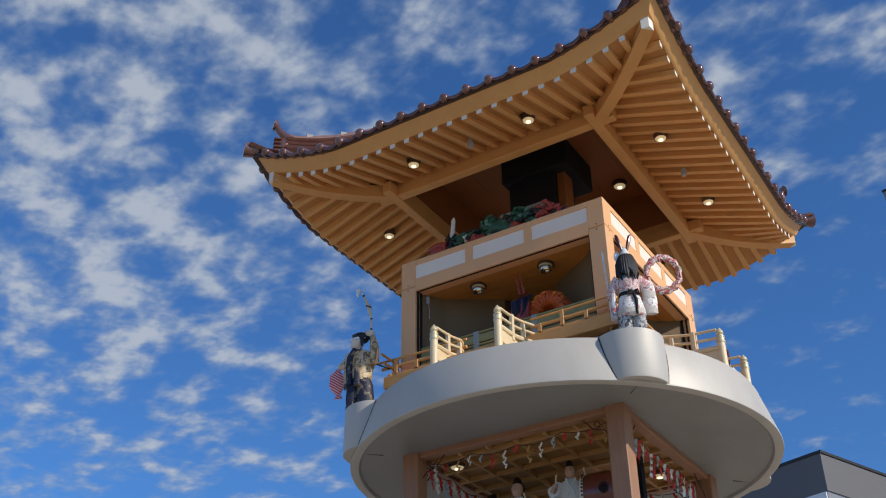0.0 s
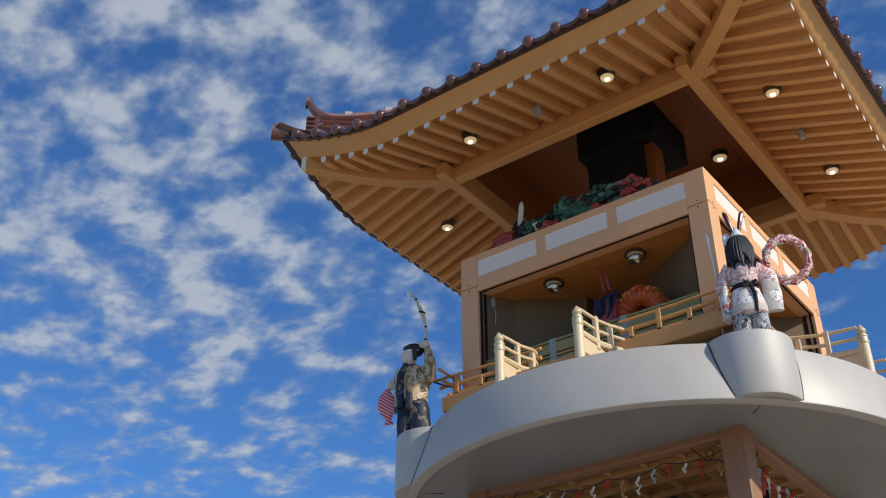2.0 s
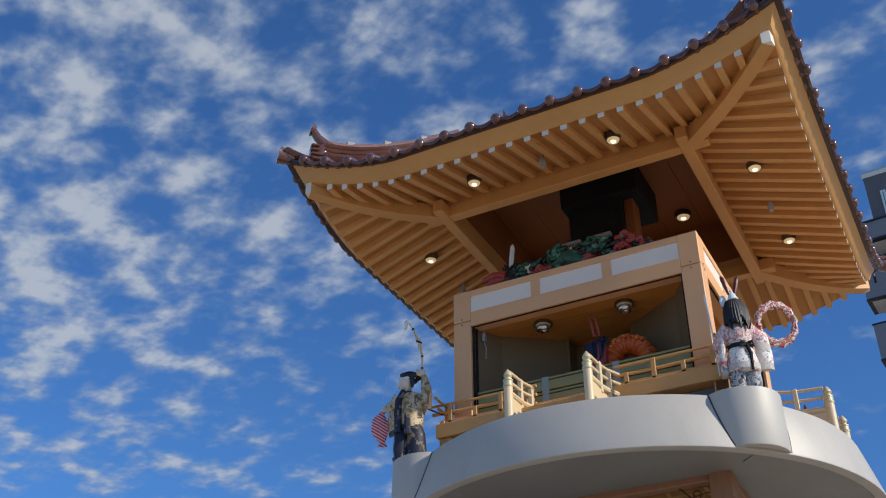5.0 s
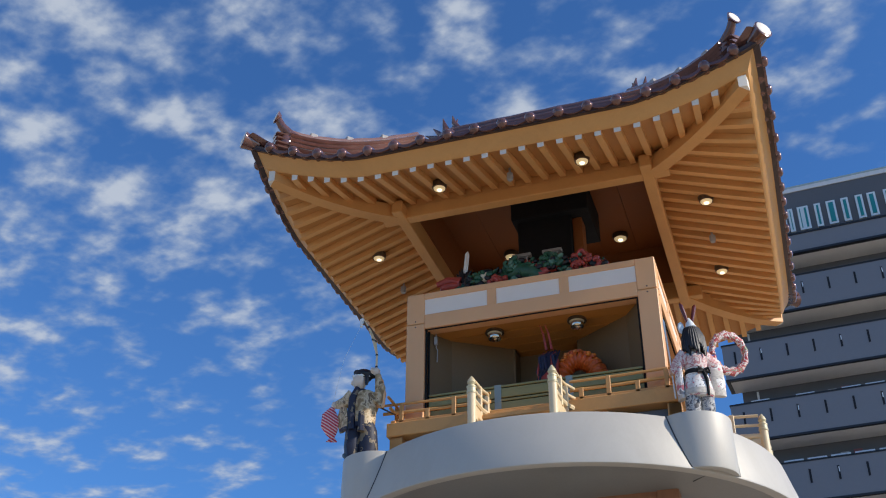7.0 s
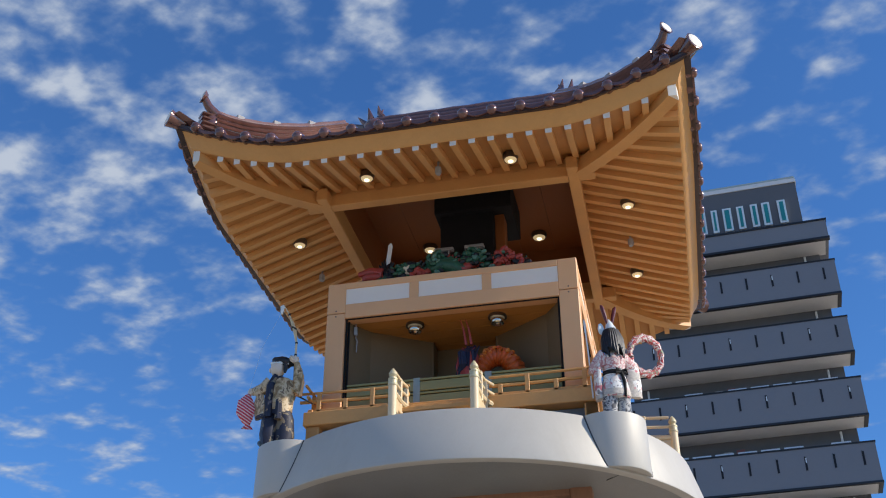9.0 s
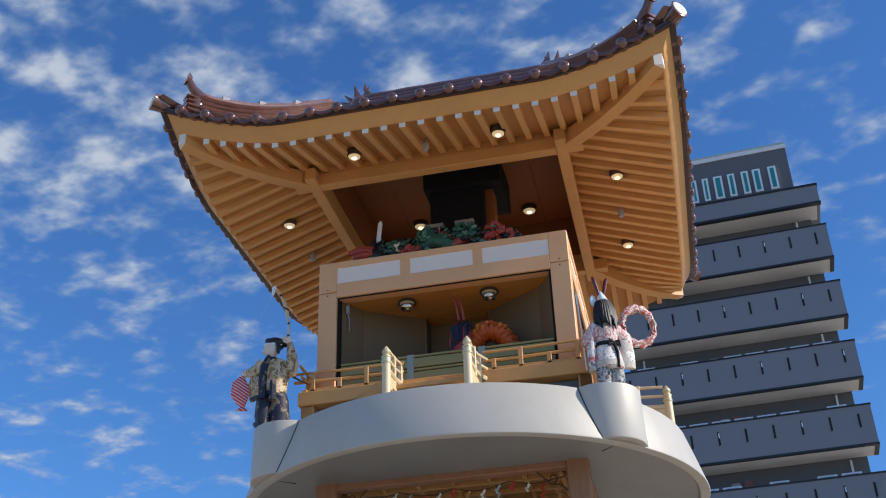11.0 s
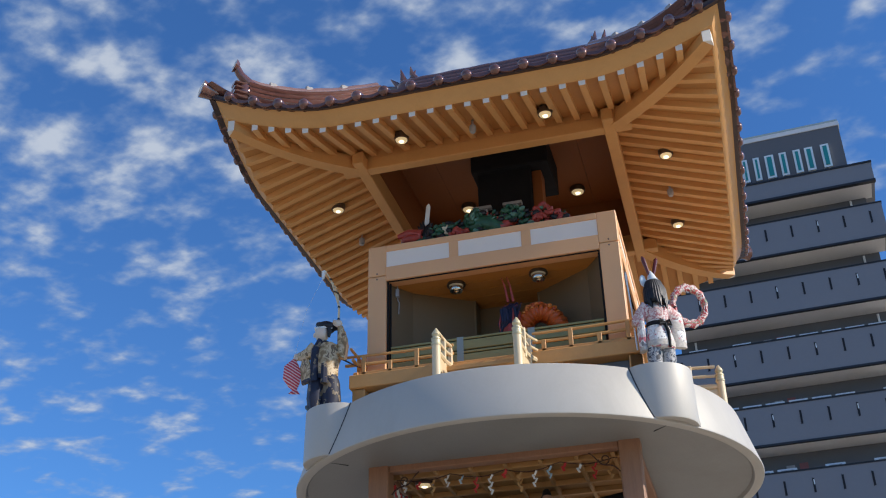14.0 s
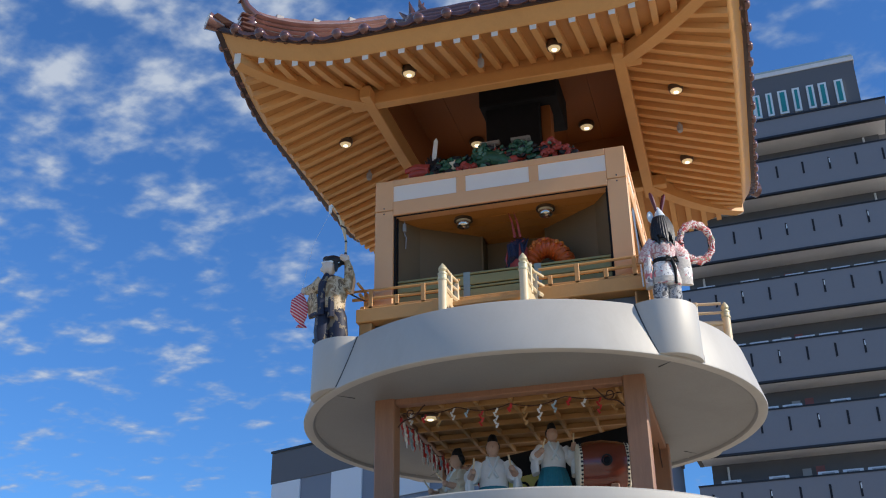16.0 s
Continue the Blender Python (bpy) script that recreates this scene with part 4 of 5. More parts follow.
def downlight(at, down, size, lit, label, group, deep=0.0):
    d = thing("downlight", at, label, "lamp", group=group)
    q = Vector(down).normalized().to_track_quat("-Z", "Y").to_matrix().to_4x4()
    M = Matrix.Translation(at) @ q
    bm = bmesh.new()
    lathe(bm, [(0, 0.02), (size * 1.15, 0.02), (size * 1.22, 0.0), (size * 1.22, -0.008), (size * 1.05, -0.014 - deep), (size * 0.98, -0.012 - deep), (size * 0.96, -0.004 - deep), (0, -0.002 - deep)], seg=24, m=M)
    M = M @ Matrix.Translation((0, 0, -deep))
    part("ring", bm, LAMP_METAL, d, "dark bronze ring")
    bm = bmesh.new()
    lathe(bm, [(0, -0.003), (size * 0.94, -0.006), (size * 0.86, -0.018), (size * 0.5, -0.026), (0, -0.029)], seg=20, m=M)
    lens = part("lens", bm, LAMP_LENS if lit else LAMP_OFF, d, "frosted warm lens")
    bm = bmesh.new()
    lathe(bm, [(0, -0.026), (size * 0.42, -0.026), (size * 0.36, -0.032), (0, -0.035)], seg=14, m=M)
    part("bulb", bm, LAMP_BULB if lit else LAMP_LENS, lens, "bright bulb")
    if not lit:
        bm = bmesh.new()
        lathe(bm, [(size * 0.50, -0.008), (size * 0.86, -0.030), (size * 0.90, -0.048), (size * 0.80, -0.066), (size * 0.74, -0.064), (size * 0.46, -0.040)], seg=20, m=M)
        part("reflector", bm, CHROME, d, "polished reflector rim")
    return d


for k in range(4):
    T = turn(k)
    for u in (-0.70, 0.70):
        z = soffit_z(u, 1.720) - 0.050
        at = (T @ Vector((u, -1.720, z)))[:]
        downlight(at, (0, 0, -1), 0.062, True, "round downlight with warm lens between the roof rafters", "eave downlights", deep=0.035)
    for u in (-0.40, 0.40):
        at = (T @ Vector((u, -0.93, -0.40)))[:]
        downlight(at, (0, 0, -1), 0.075, False, "round downlight in the amber niche ceiling", "niche downlights")
    # small sensor heads under the eaves
    at = T @ Vector((0.0, -1.70, soffit_z(0, 1.70) - 0.05))
    s = thing("sensor", at[:], "small grey sensor head under the eaves", "sensor", group="eave sensors")
    bm = bmesh.new()
    tube(bm, [at + Vector((0, 0, 0.055)), at + Vector((0, 0, -0.03))], 0.012, 8)
    part("stem", bm, GREY, s)
    bm = bmesh.new()
    lathe(bm, [(0, 0.0), (0.03, 0.0), (0.033, -0.05), (0.024, -0.075), (0, -0.08)], at + Vector((0, 0, -0.02)), 14)
    part("head", bm, GREY, s)
for x in (-0.65, 0.65):
    for y in (-0.80, 0.80):
        downlight((x, y, 1.56), (0, 0, -1), 0.075, True, "round downlight in the brown ceiling inside the roof", "roof room downlights", deep=0.03)
for x, y in ((-0.78, -0.80), (0.80, 0.55)):
    downlight((x, y, -2.275), (0, 0, -1), 0.07, True, "round downlight in the stage's lattice ceiling", "stage downlights")


def build_mast():
    m = thing("lifting_mast", (0, -0.1, -0.04), "black machine mast that carries the roof", "machine")
    bm = bmesh.new()
    box(bm, (-0.28, -0.34, -0.04), (0.30, 0.22, 1.26), bevel=0.01)
    part("column", bm, BLACK, m, "black steel column")
    bm = bmesh.new()
    box(bm, (-0.33, -0.42, 1.20), (0.50, 0.30, 1.57), bevel=0.01)
    part("head", bm, BLACK, m, "black head block")
    # the plate's brown paints in the warm lamp reflection beside the column
    bm = bmesh.new()
    box(bm, (0.30, -0.26, -0.04), (0.40, -0.05, 1.25), bevel=0.006)
    part("side_plate", bm, INNER, m, "side plate coloured brown for a lamp's reflection")
    for x in (-0.20, 0.12):
        bm = bmesh.new()
        for dx in (-0.05, 0.05):
            tube(bm, [(x + dx, -0.52, -0.04), (x + dx, -0.52, 0.66)], 0.012, 6)
        box(bm, (x - 0.10, -0.55, 0.65), (x + 0.10, -0.49, 0.685), bevel=0.004)
        part("guide_stand", bm, GREY, m, "grey guide stand")


build_mast()


# ---- figures ----
def scaly(bm, pts, radii, mi, seg=12, ridge_mi=None):
    """Winding body with a row of fins."""
    tube(bm, pts, radii, seg, mi)
    if ridge_mi is not None:
        for p, r in zip(pts[1:-1], radii[1:-1]):
            p = Vector(p)
            tube(bm, [p + Vector((0, 0, r * 0.7)), p + Vector((0.02, -0.01, r * 1.45))], [r * 0.42, 0.004], 6, ridge_mi)


def green_dragon():
    bm = bmesh.new()
    pts, rad = [], []
    for i in range(44):
        w = i / 43
        x = -0.72 + 1.45 * w
        pts.append((x, -1.02 + 0.05 * math.sin(9 * w), 0.03 + 0.075 * abs(math.sin(10.5 * w + 0.4)) + 0.035 * math.sin(3.1 * w)))
        rad.append(0.050 + 0.012 * math.sin(17 * w))
    for a in range(0, 43, 6):
        scaly(bm, pts[a:a + 8], rad[a:a + 8], 0 if (a // 6) % 3 != 1 else 1, ridge_mi=1 if a % 12 else 0)
    # curling mane lumps and claws along the back
    rnd = random.Random(4)
    for i in range(420):
        w = rnd.random()
        x = -0.62 + 1.36 * w
        z = 0.02 + (0.10 + 0.11 * math.sin(3.1 * w)) * rnd.random() ** 0.7 + 0.03 * math.sin(24 * w)
        e = rnd.uniform(0.6, 1.3)
        tone = 1 if (0.74 < w and rnd.random() < 0.8) or (0.16 < w < 0.30 and z < 0.1) else rnd.choice((0, 0, 0, 5, 2, 0, 2))
        ball(bm, (x, -1.10 + 0.10 * rnd.random(), z), (0.036 * e, 0.026, 0.020 * e), tone, 8, m=Matrix.Rotation(rnd.uniform(-0.9, 0.9), 4, "Y"))
    # head with open red jaws, dark mane and upright white blade
    h = Vector((-0.80, -1.04, 0.06))
    ball(bm, h + Vector((0, 0, 0.03)), (0.12, 0.07, 0.045), 1)
    tube(bm, [h + Vector((0.10, 0, 0.05)), h + Vector((-0.04, 0, 0.095)), h + Vector((-0.15, 0, 0.075))], [0.06, 0.035, 0.022], 8, 1)
    tube(bm, [h + Vector((0.10, 0, 0.0)), h + Vector((-0.04, 0, -0.035)), h + Vector((-0.15, 0, -0.03))], [0.05, 0.03, 0.02], 8, 0)
    for i in range(9):
        a = i / 8 * 2.2
        tube(bm, [h + Vector((0.12, 0, 0.05)), h + Vector((0.12 + 0.13 * math.cos(a), 0.02 * (i % 3), 0.06 + 0.13 * math.sin(a)))], [0.035, 0.006], 6, 2)
    ball(bm, (-0.44, -1.0, 0.17), (0.10, 0.07, 0.05), 2, 10)
    ball(bm, (-0.46, -1.05, 0.12), (0.09, 0.05, 0.05), 4, 10)
    tube(bm, [(-0.69, -1.0, 0.06), (-0.645, -1.0, 0.39), (-0.64, -1.0, 0.42)], [0.026, 0.024, 0.004], 6, 3)
    bm.transform(Matrix.Diagonal((1, 1, 1.25, 1)))
    single("dragon_figure", bm, [DRAGON_GREEN, DRAGON_RED, HAIR, WHITE, HIDE, surface("pale_green_edging", (0.10, 0.21, 0.15), 0.5, vary=0.3, scale=20)], (-0.05, -1.02, 0.0), "green and red carved dragon lying on the box's top", "figure")
    # a red tail shows over the east side
    bm = bmesh.new()
    pts = [(1.04, -0.55 + 0.9 * i / 11, 0.03 + 0.09 * abs(math.sin(i * 0.9))) for i in range(12)]
    scaly(bm, pts, [0.07] * 12, 0, ridge_mi=0)
    single("dragon_tail", bm, DRAGON_RED, (1.04, 0, 0.0), "red carved tail on the box's top edge", "figure")


green_dragon()


def orange_dragon():
    bm = bmesh.new()
    arch = [(0.38 - 0.215 * math.cos(math.pi * i / 16), -0.78, -1.27 + 0.48 * math.sin(math.pi * (0.06 + 0.90 * i / 16)) ** 0.85) for i in range(17)]
    for i, (p, q) in enumerate(zip(arch, arch[1:])):
        tube(bm, [p, (Vector(p) + Vector(q)) / 2, q], [0.083, 0.095, 0.083], 14, 0)
    for x, y in ((0.36, -0.90), (0.55, -0.90)):
        tube(bm, [(x, y, -1.40), (x, y, -1.20), (x, y + 0.02, -1.09), (x, y + 0.04, -1.03)], [0.07, 0.09, 0.085, 0.03], 14, 3)
    # scale bosses on the arch
    rnd = random.Random(8)
    for i in range(90):
        p = Vector(arch[rnd.randrange(3, 14)])
        a = rnd.uniform(0.3, 2.4)
        ball(bm, p + Vector((rnd.uniform(-0.03, 0.03), -0.085 * math.cos(a), 0.090 * math.sin(a))), (0.024, 0.018, 0.018), 3 if rnd.random() < 0.6 else 0, 6)
    for i in range(34):
        x, e = 0.06 + 0.16 * rnd.random(), rnd.uniform(-0.04, 0.04)
        tube(bm, [(x, -0.84 + e, -0.70 + e), (x - 0.015, -0.93 + e, -0.80), (x - 0.03 - e, -0.95 + e, -0.93), (x - 0.05 + 2 * e, -0.93, -1.04 + e)], [0.006, 0.015, 0.013, 0.003], 6, 1 if i % 7 else 2)
    for dx in (0.0, 0.05):
        tube(bm, [(0.10 + dx, -0.86, -0.68), (0.08 + dx, -0.88, -0.52), (0.05 + dx, -0.88, -0.42)], [0.014, 0.009, 0.003], 8, 2)
    tube(bm, [(0.14, -0.84, -0.80), (0.12, -0.90, -1.05), (0.05, -0.92, -1.30), (-0.10, -0.92, -1.36)], [0.08, 0.09, 0.08, 0.05], 10, 2)
    coil = [(-0.50 + 0.05 * i, -0.95 + 0.03 * math.sin(i), -1.34 + 0.05 * math.sin(i * 0.5)) for i in range(13)]
    tube(bm, coil, [0.06] + [0.105] * 11 + [0.06], 12, 4)
    for q in bm.verts:
        if q.co.x > 0.0:
            q.co.y -= 0.09
            q.co.z += 0.01
    single("orange_dragon_figure", bm, [DRAGON_ORANGE, MANE_BLUE, DRAGON_RED, surface("ochre_belly_plates", (0.72, 0.20, 0.02), 0.4, vary=0.3, scale=20, bump=0.5),
           mottled("dark_red_scale_pattern", [(0.10, 0.012, 0.012), (0.22, 0.03, 0.03), (0.34, 0.22, 0.14), (0.14, 0.02, 0.02)], 22)],
           (0.2, -0.85, -1.40), "orange and blue carved dragon arching inside the niche", "figure")


orange_dragon()


def fisher_doll():
    """Fisher with a rod and a red sea bream, on the front west pod, looking outwards."""
    bm = bmesh.new()
    F = Matrix.Translation((-1.50, -1.50, -1.755)) @ Matrix.Rotation(radians(10), 4, "Z")
    for sx in (-1, 1):
        tube(bm, [(sx * 0.075, 0, 0.0), (sx * 0.085, 0, 0.10), (sx * 0.075, 0, 0.24), (sx * 0.05, 0, 0.33)], [0.085, 0.105, 0.10, 0.085], 14, 0)
        ball(bm, (sx * 0.08 - 0.04, -0.03, 0.02), (0.085, 0.055, 0.03), 5, 10)
    tube(bm, [(0, 0, 0.28), (0, 0, 0.40), (0, 0, 0.52), (-0.01, 0, 0.62), (-0.01, 0, 0.66)], [0.13, 0.120, 0.135, 0.105, 0.05], 18, 0, squash=(1, 0.85, 1))
    # open vest over the robe, with a navy front band
    tube(bm, [(0.01, 0.01, 0.30), (0.01, 0.01, 0.42), (0.01, 0.01, 0.54), (0.0, 0.01, 0.63), (0, 0, 0.66)], [0.135, 0.142, 0.15, 0.115, 0.06], 18, 1, squash=(1, 0.88, 1))
    for y0 in (-0.125, 0.10):
        tube(bm, [(-0.075, y0 * 0.75, 0.25), (-0.085, y0 * 0.85, 0.42), (-0.075, y0 * 0.85, 0.54), (-0.035, y0 * 0.6, 0.65)], [0.040, 0.042, 0.042, 0.03], 8, 0)
    tube(bm, [(0.03, -0.12, 0.22), (0.03, -0.132, 0.40)], [0.038, 0.032], 8, 0)
    ball(bm, (-0.03, -0.02, 0.74), (0.078, 0.075, 0.09), 2)
    ball(bm, (-0.105, -0.02, 0.725), (0.02, 0.018, 0.025), 2, 8)
    ball(bm, (0.005, 0.0, 0.80), (0.108, 0.098, 0.058), 5)
    ball(bm, (-0.055, -0.01, 0.825), (0.05, 0.06, 0.026), 5, 8)
    tube(bm, [(0.05, -0.065, 0.78), (0.06, -0.07, 0.72), (0.055, -0.07, 0.68)], [0.02, 0.025, 0.015], 6, 5)
    tube(bm, [(-0.10, -0.06, 0.775), (0.0, -0.085, 0.775), (0.08, -0.04, 0.78)], 0.012, 6, 6)
    # arm with the bream, long hanging sleeve
    tube(bm, [(-0.10, -0.05, 0.58), (-0.20, -0.08, 0.50), (-0.31, -0.09, 0.475)], [0.07, 0.06, 0.035], 10, 1)
    tube(bm, [(-0.20, -0.08, 0.48), (-0.205, -0.08, 0.36), (-0.19, -0.08, 0.25)], [0.05, 0.085, 0.075], 10, 1, squash=(1, 0.45, 1))
    tube(bm, [(-0.19, -0.08, 0.26), (-0.18, -0.08, 0.235)], [0.078, 0.07], 10, 0, squash=(1, 0.45, 1))
    ball(bm, (-0.325, -0.09, 0.475), (0.038, 0.03, 0.038), 2, 8)
    fish = [(-0.345, -0.10, 0.45), (-0.37, -0.10, 0.38), (-0.36, -0.10, 0.29), (-0.335, -0.10, 0.20), (-0.325, -0.10, 0.155)]
    tube(bm, fish, [0.02, 0.085, 0.105, 0.06, 0.022], 14, 3, squash=(1, 0.38, 1))
    tube(bm, [(-0.325, -0.10, 0.165), (-0.33, -0.10, 0.12)], [0.018, 0.065], 10, 3, squash=(1, 0.25, 0.6))
    # raised arm and rod
    tube(bm, [(0.10, -0.02, 0.60), (0.17, -0.04, 0.52), (0.17, -0.05, 0.66), (0.14, -0.05, 0.80)], [0.06, 0.065, 0.058, 0.03], 10, 1)
    tube(bm, [(0.18, -0.05, 0.48), (0.185, -0.05, 0.60), (0.165, -0.05, 0.74)], [0.05, 0.065, 0.045], 10, 7, squash=(0.8, 0.5, 1))
    ball(bm, (0.125, -0.05, 0.83), (0.04, 0.035, 0.04), 2, 8)
    rod = [(0.13, -0.05, 0.72), (0.12, -0.05, 0.88), (0.12, -0.05, 1.00), (0.10, -0.05, 1.14), (0.05, -0.05, 1.27), (-0.01, -0.05, 1.36)]
    tube(bm, rod, [0.014, 0.012, 0.011, 0.010, 0.008, 0.006], 7, 4)
    for p in rod[1:-1]:
        tube(bm, [Vector(p) - Vector((0, 0, 0.008)), Vector(p) + Vector((0, 0, 0.008))], 0.0145, 7, 5)
    tube(bm, [(-0.01, -0.05, 1.36), (-0.03, -0.05, 1.35), (-0.035, -0.05, 1.28)], [0.018, 0.024, 0.014], 8, 6)
    tube(bm, [(-0.03, -0.05, 1.30), (-0.20, -0.07, 0.95), (-0.36, -0.10, 0.42)], 0.0012, 4, 6)
    tube(bm, [(0.16, 0.0, 0.50), (0.34, 0.10, 0.44)], 0.008, 6, 5)
    # the arm with the fish is held forward and up
    for q in bm.verts:
        w = min(1.0, max(0.0, (-q.co.x - 0.12) / 0.16)) if q.co.z < 0.62 else 0.0
        q.co.y, q.co.z = q.co.y + 0.22 * w, q.co.z + 0.10 * w
        if q.co.x > 0.10 and q.co.z > 0.44:
            q.co.x, q.co.y = q.co.x + 0.02, q.co.y + 0.05
    bm.transform(F @ Matrix.Diagonal((0.86, 0.86, 1.01, 1)))
    single("fisher_doll", bm, [NAVY_PRINT, STRAW, surface("ivory_doll_paint", (0.74, 0.62, 0.50), 0.5), RED_STRIPE, CREAM, HAIR, SIGN_WHITE, PEACH], (-1.44, -1.44, -1.755),
           "painted doll in navy print with fishing rod and red fish", "doll", group="corner dolls")


fisher_doll()


def ribbon_doll(x, y, turned, label):
    """White-robed doll with long black hair, two dark red horns, a staff and a ribboned hoop."""
    bm = bmesh.new()
    for sx in (-1, 1):
        tube(bm, [(sx * 0.085, 0, 0), (sx * 0.09, 0, 0.10), (sx * 0.08, 0, 0.22)], [0.075, 0.09, 0.095], 12, 1)
        ball(bm, (sx * 0.085, -0.05, 0.02), (0.05, 0.085, 0.03), 2, 8)
    tube(bm, [(0, 0, 0.19), (0, 0, 0.25), (0, 0, 0.36), (0, 0, 0.44), (0, 0, 0.56), (0, 0, 0.64)], [0.175, 0.185, 0.15, 0.125, 0.15, 0.07], 20, 0, squash=(1, 0.8, 1))
    tube(bm, [(0, 0, 0.20), (0, 0, 0.25)], [0.186, 0.188], 20, 6, squash=(1, 0.8, 1))
    tube(bm, [(0, 0, 0.395), (0, 0, 0.435)], [0.143, 0.138], 18, 2, squash=(1, 0.82, 1))
    tube(bm, [(0.03, 0.12, 0.42), (0.06, 0.135, 0.32), (0.05, 0.15, 0.18)], [0.02, 0.022, 0.016], 6, 2)
    for sx in (-1, 1):
        tube(bm, [(0.03, 0.12, 0.415), (0.03 + sx * 0.06, 0.14, 0.43), (0.03 + sx * 0.08, 0.14, 0.39), (0.03, 0.125, 0.41)], 0.014, 6, 2)
    # head, white cloth cap, long hair down the back
    ball(bm, (0, -0.02, 0.74), (0.085, 0.085, 0.10), 5)
    ball(bm, (0, 0.0, 0.80), (0.10, 0.10, 0.075), 4)
    tube(bm, [(0, 0.02, 0.82), (0, -0.01, 0.90), (0, -0.02, 0.955)], [0.075, 0.045, 0.012], 12, 4)
    for i in range(15):
        a = radians(-15 + 14 * i)
        c, s = math.cos(a), math.sin(a)
        tube(bm, [(0.075 * c, 0.01 + 0.07 * s, 0.82), (0.112 * c, 0.02 + 0.105 * s, 0.73), (0.12 * c, 0.03 + 0.12 * s, 0.62), (0.10 * c, 0.05 + 0.13 * s, 0.545 + 0.035 * (i * 5 % 4))], [0.03, 0.038, 0.034, 0.008], 6, 3)
    for sx in (-1, 1):
        tube(bm, [(sx * 0.02, 0.0, 0.88), (sx * 0.055, 0.0, 0.98), (sx * 0.085, 0.0, 1.06), (sx * 0.10, 0.0, 1.085)], [0.014, 0.024, 0.026, 0.010], 8, 7)
    # west arm with staff, wide sleeve
    tube(bm, [(-0.12, 0, 0.58), (-0.20, -0.03, 0.50), (-0.235, -0.10, 0.46)], [0.075, 0.07, 0.055], 10, 9)
    tube(bm, [(-0.20, -0.02, 0.52), (-0.215, -0.02, 0.36), (-0.21, -0.02, 0.20)], [0.055, 0.075, 0.065], 10, 0, squash=(0.55, 1, 1))
    tube(bm, [(-0.21, -0.02, 0.205), (-0.21, -0.02, 0.17)], [0.068, 0.068], 10, 6, squash=(0.55, 1, 1))
    ball(bm, (-0.245, -0.12, 0.46), (0.035, 0.04, 0.038), 5, 8)
    tube(bm, [(-0.235, -0.13, 0.22), (-0.25, -0.13, 0.60), (-0.27, -0.13, 0.86)], 0.010, 7, 4)
    tube(bm, [(-0.27, -0.13, 0.84), (-0.275, -0.13, 0.93), (-0.28, -0.13, 0.97)], [0.012, 0.014, 0.003], 6, 4)
    ball(bm, (-0.10, -0.04, 0.86), (0.045, 0.02, 0.06), 4, 8)
    # east arm with ribboned hoop, square hanging sleeve
    tube(bm, [(0.12, 0, 0.57), (0.22, -0.01, 0.52), (0.30, -0.02, 0.50)], [0.078, 0.075, 0.06], 10, 9)
    tube(bm, [(0, 0, 0.45), (0, 0, 0.54), (0, 0, 0.61)], [0.132, 0.156, 0.09], 20, 9, squash=(1, 0.82, 1))
    tube(bm, [(0.24, 0.0, 0.55), (0.245, 0.02, 0.42), (0.25, 0.02, 0.22)], [0.080, 0.092, 0.088], 12, 6, squash=(1, 0.4, 1))
    tube(bm, [(0.245, 0.012, 0.51), (0.25, 0.015, 0.36), (0.25, 0.015, 0.27)], [0.083, 0.096, 0.092], 12, 0, squash=(1, 0.44, 1))
    hoop = []
    for i in range(25):
        a = radians(195 + 352 * i / 24)
        hoop.append((0.47 + 0.215 * math.cos(a), -0.03 + 0.03 * math.sin(a), 0.655 + 0.165 * math.sin(a)))
    tube(bm, hoop, [0.032 if i % 2 else 0.046 for i in range(25)], 8, 8)
    bm.transform(Matrix.Translation((x, y, -1.755)) @ Matrix.Rotation(radians(turned), 4, "Z") @ Matrix.Diagonal((0.70, -0.72, 0.985, 1)))
    single("ribbon_doll", bm, [WHITE_PRINT, GREY_PRINT, BLACK, HAIR, SIGN_WHITE, SKIN, surface("cream_lace_trim", (0.55, 0.50, 0.44), 0.8, vary=0.35, scale=60), surface("dark_red_lacquer", (0.10, 0.014, 0.012), 0.3), RING_PRINT, mottled("pink_print_cloth", [(0.58, 0.34, 0.33), (0.72, 0.62, 0.58), (0.48, 0.20, 0.20), (0.70, 0.58, 0.54)], 20)],
           (x, y, -1.755), label, "doll", group="corner dolls")


ribbon_doll(1.46, -1.45, 30, "white-robed doll with black hair, horns and a ribboned hoop")
ribbon_doll(1.44, 1.44, 110, "white and pink robed doll on the far pod")


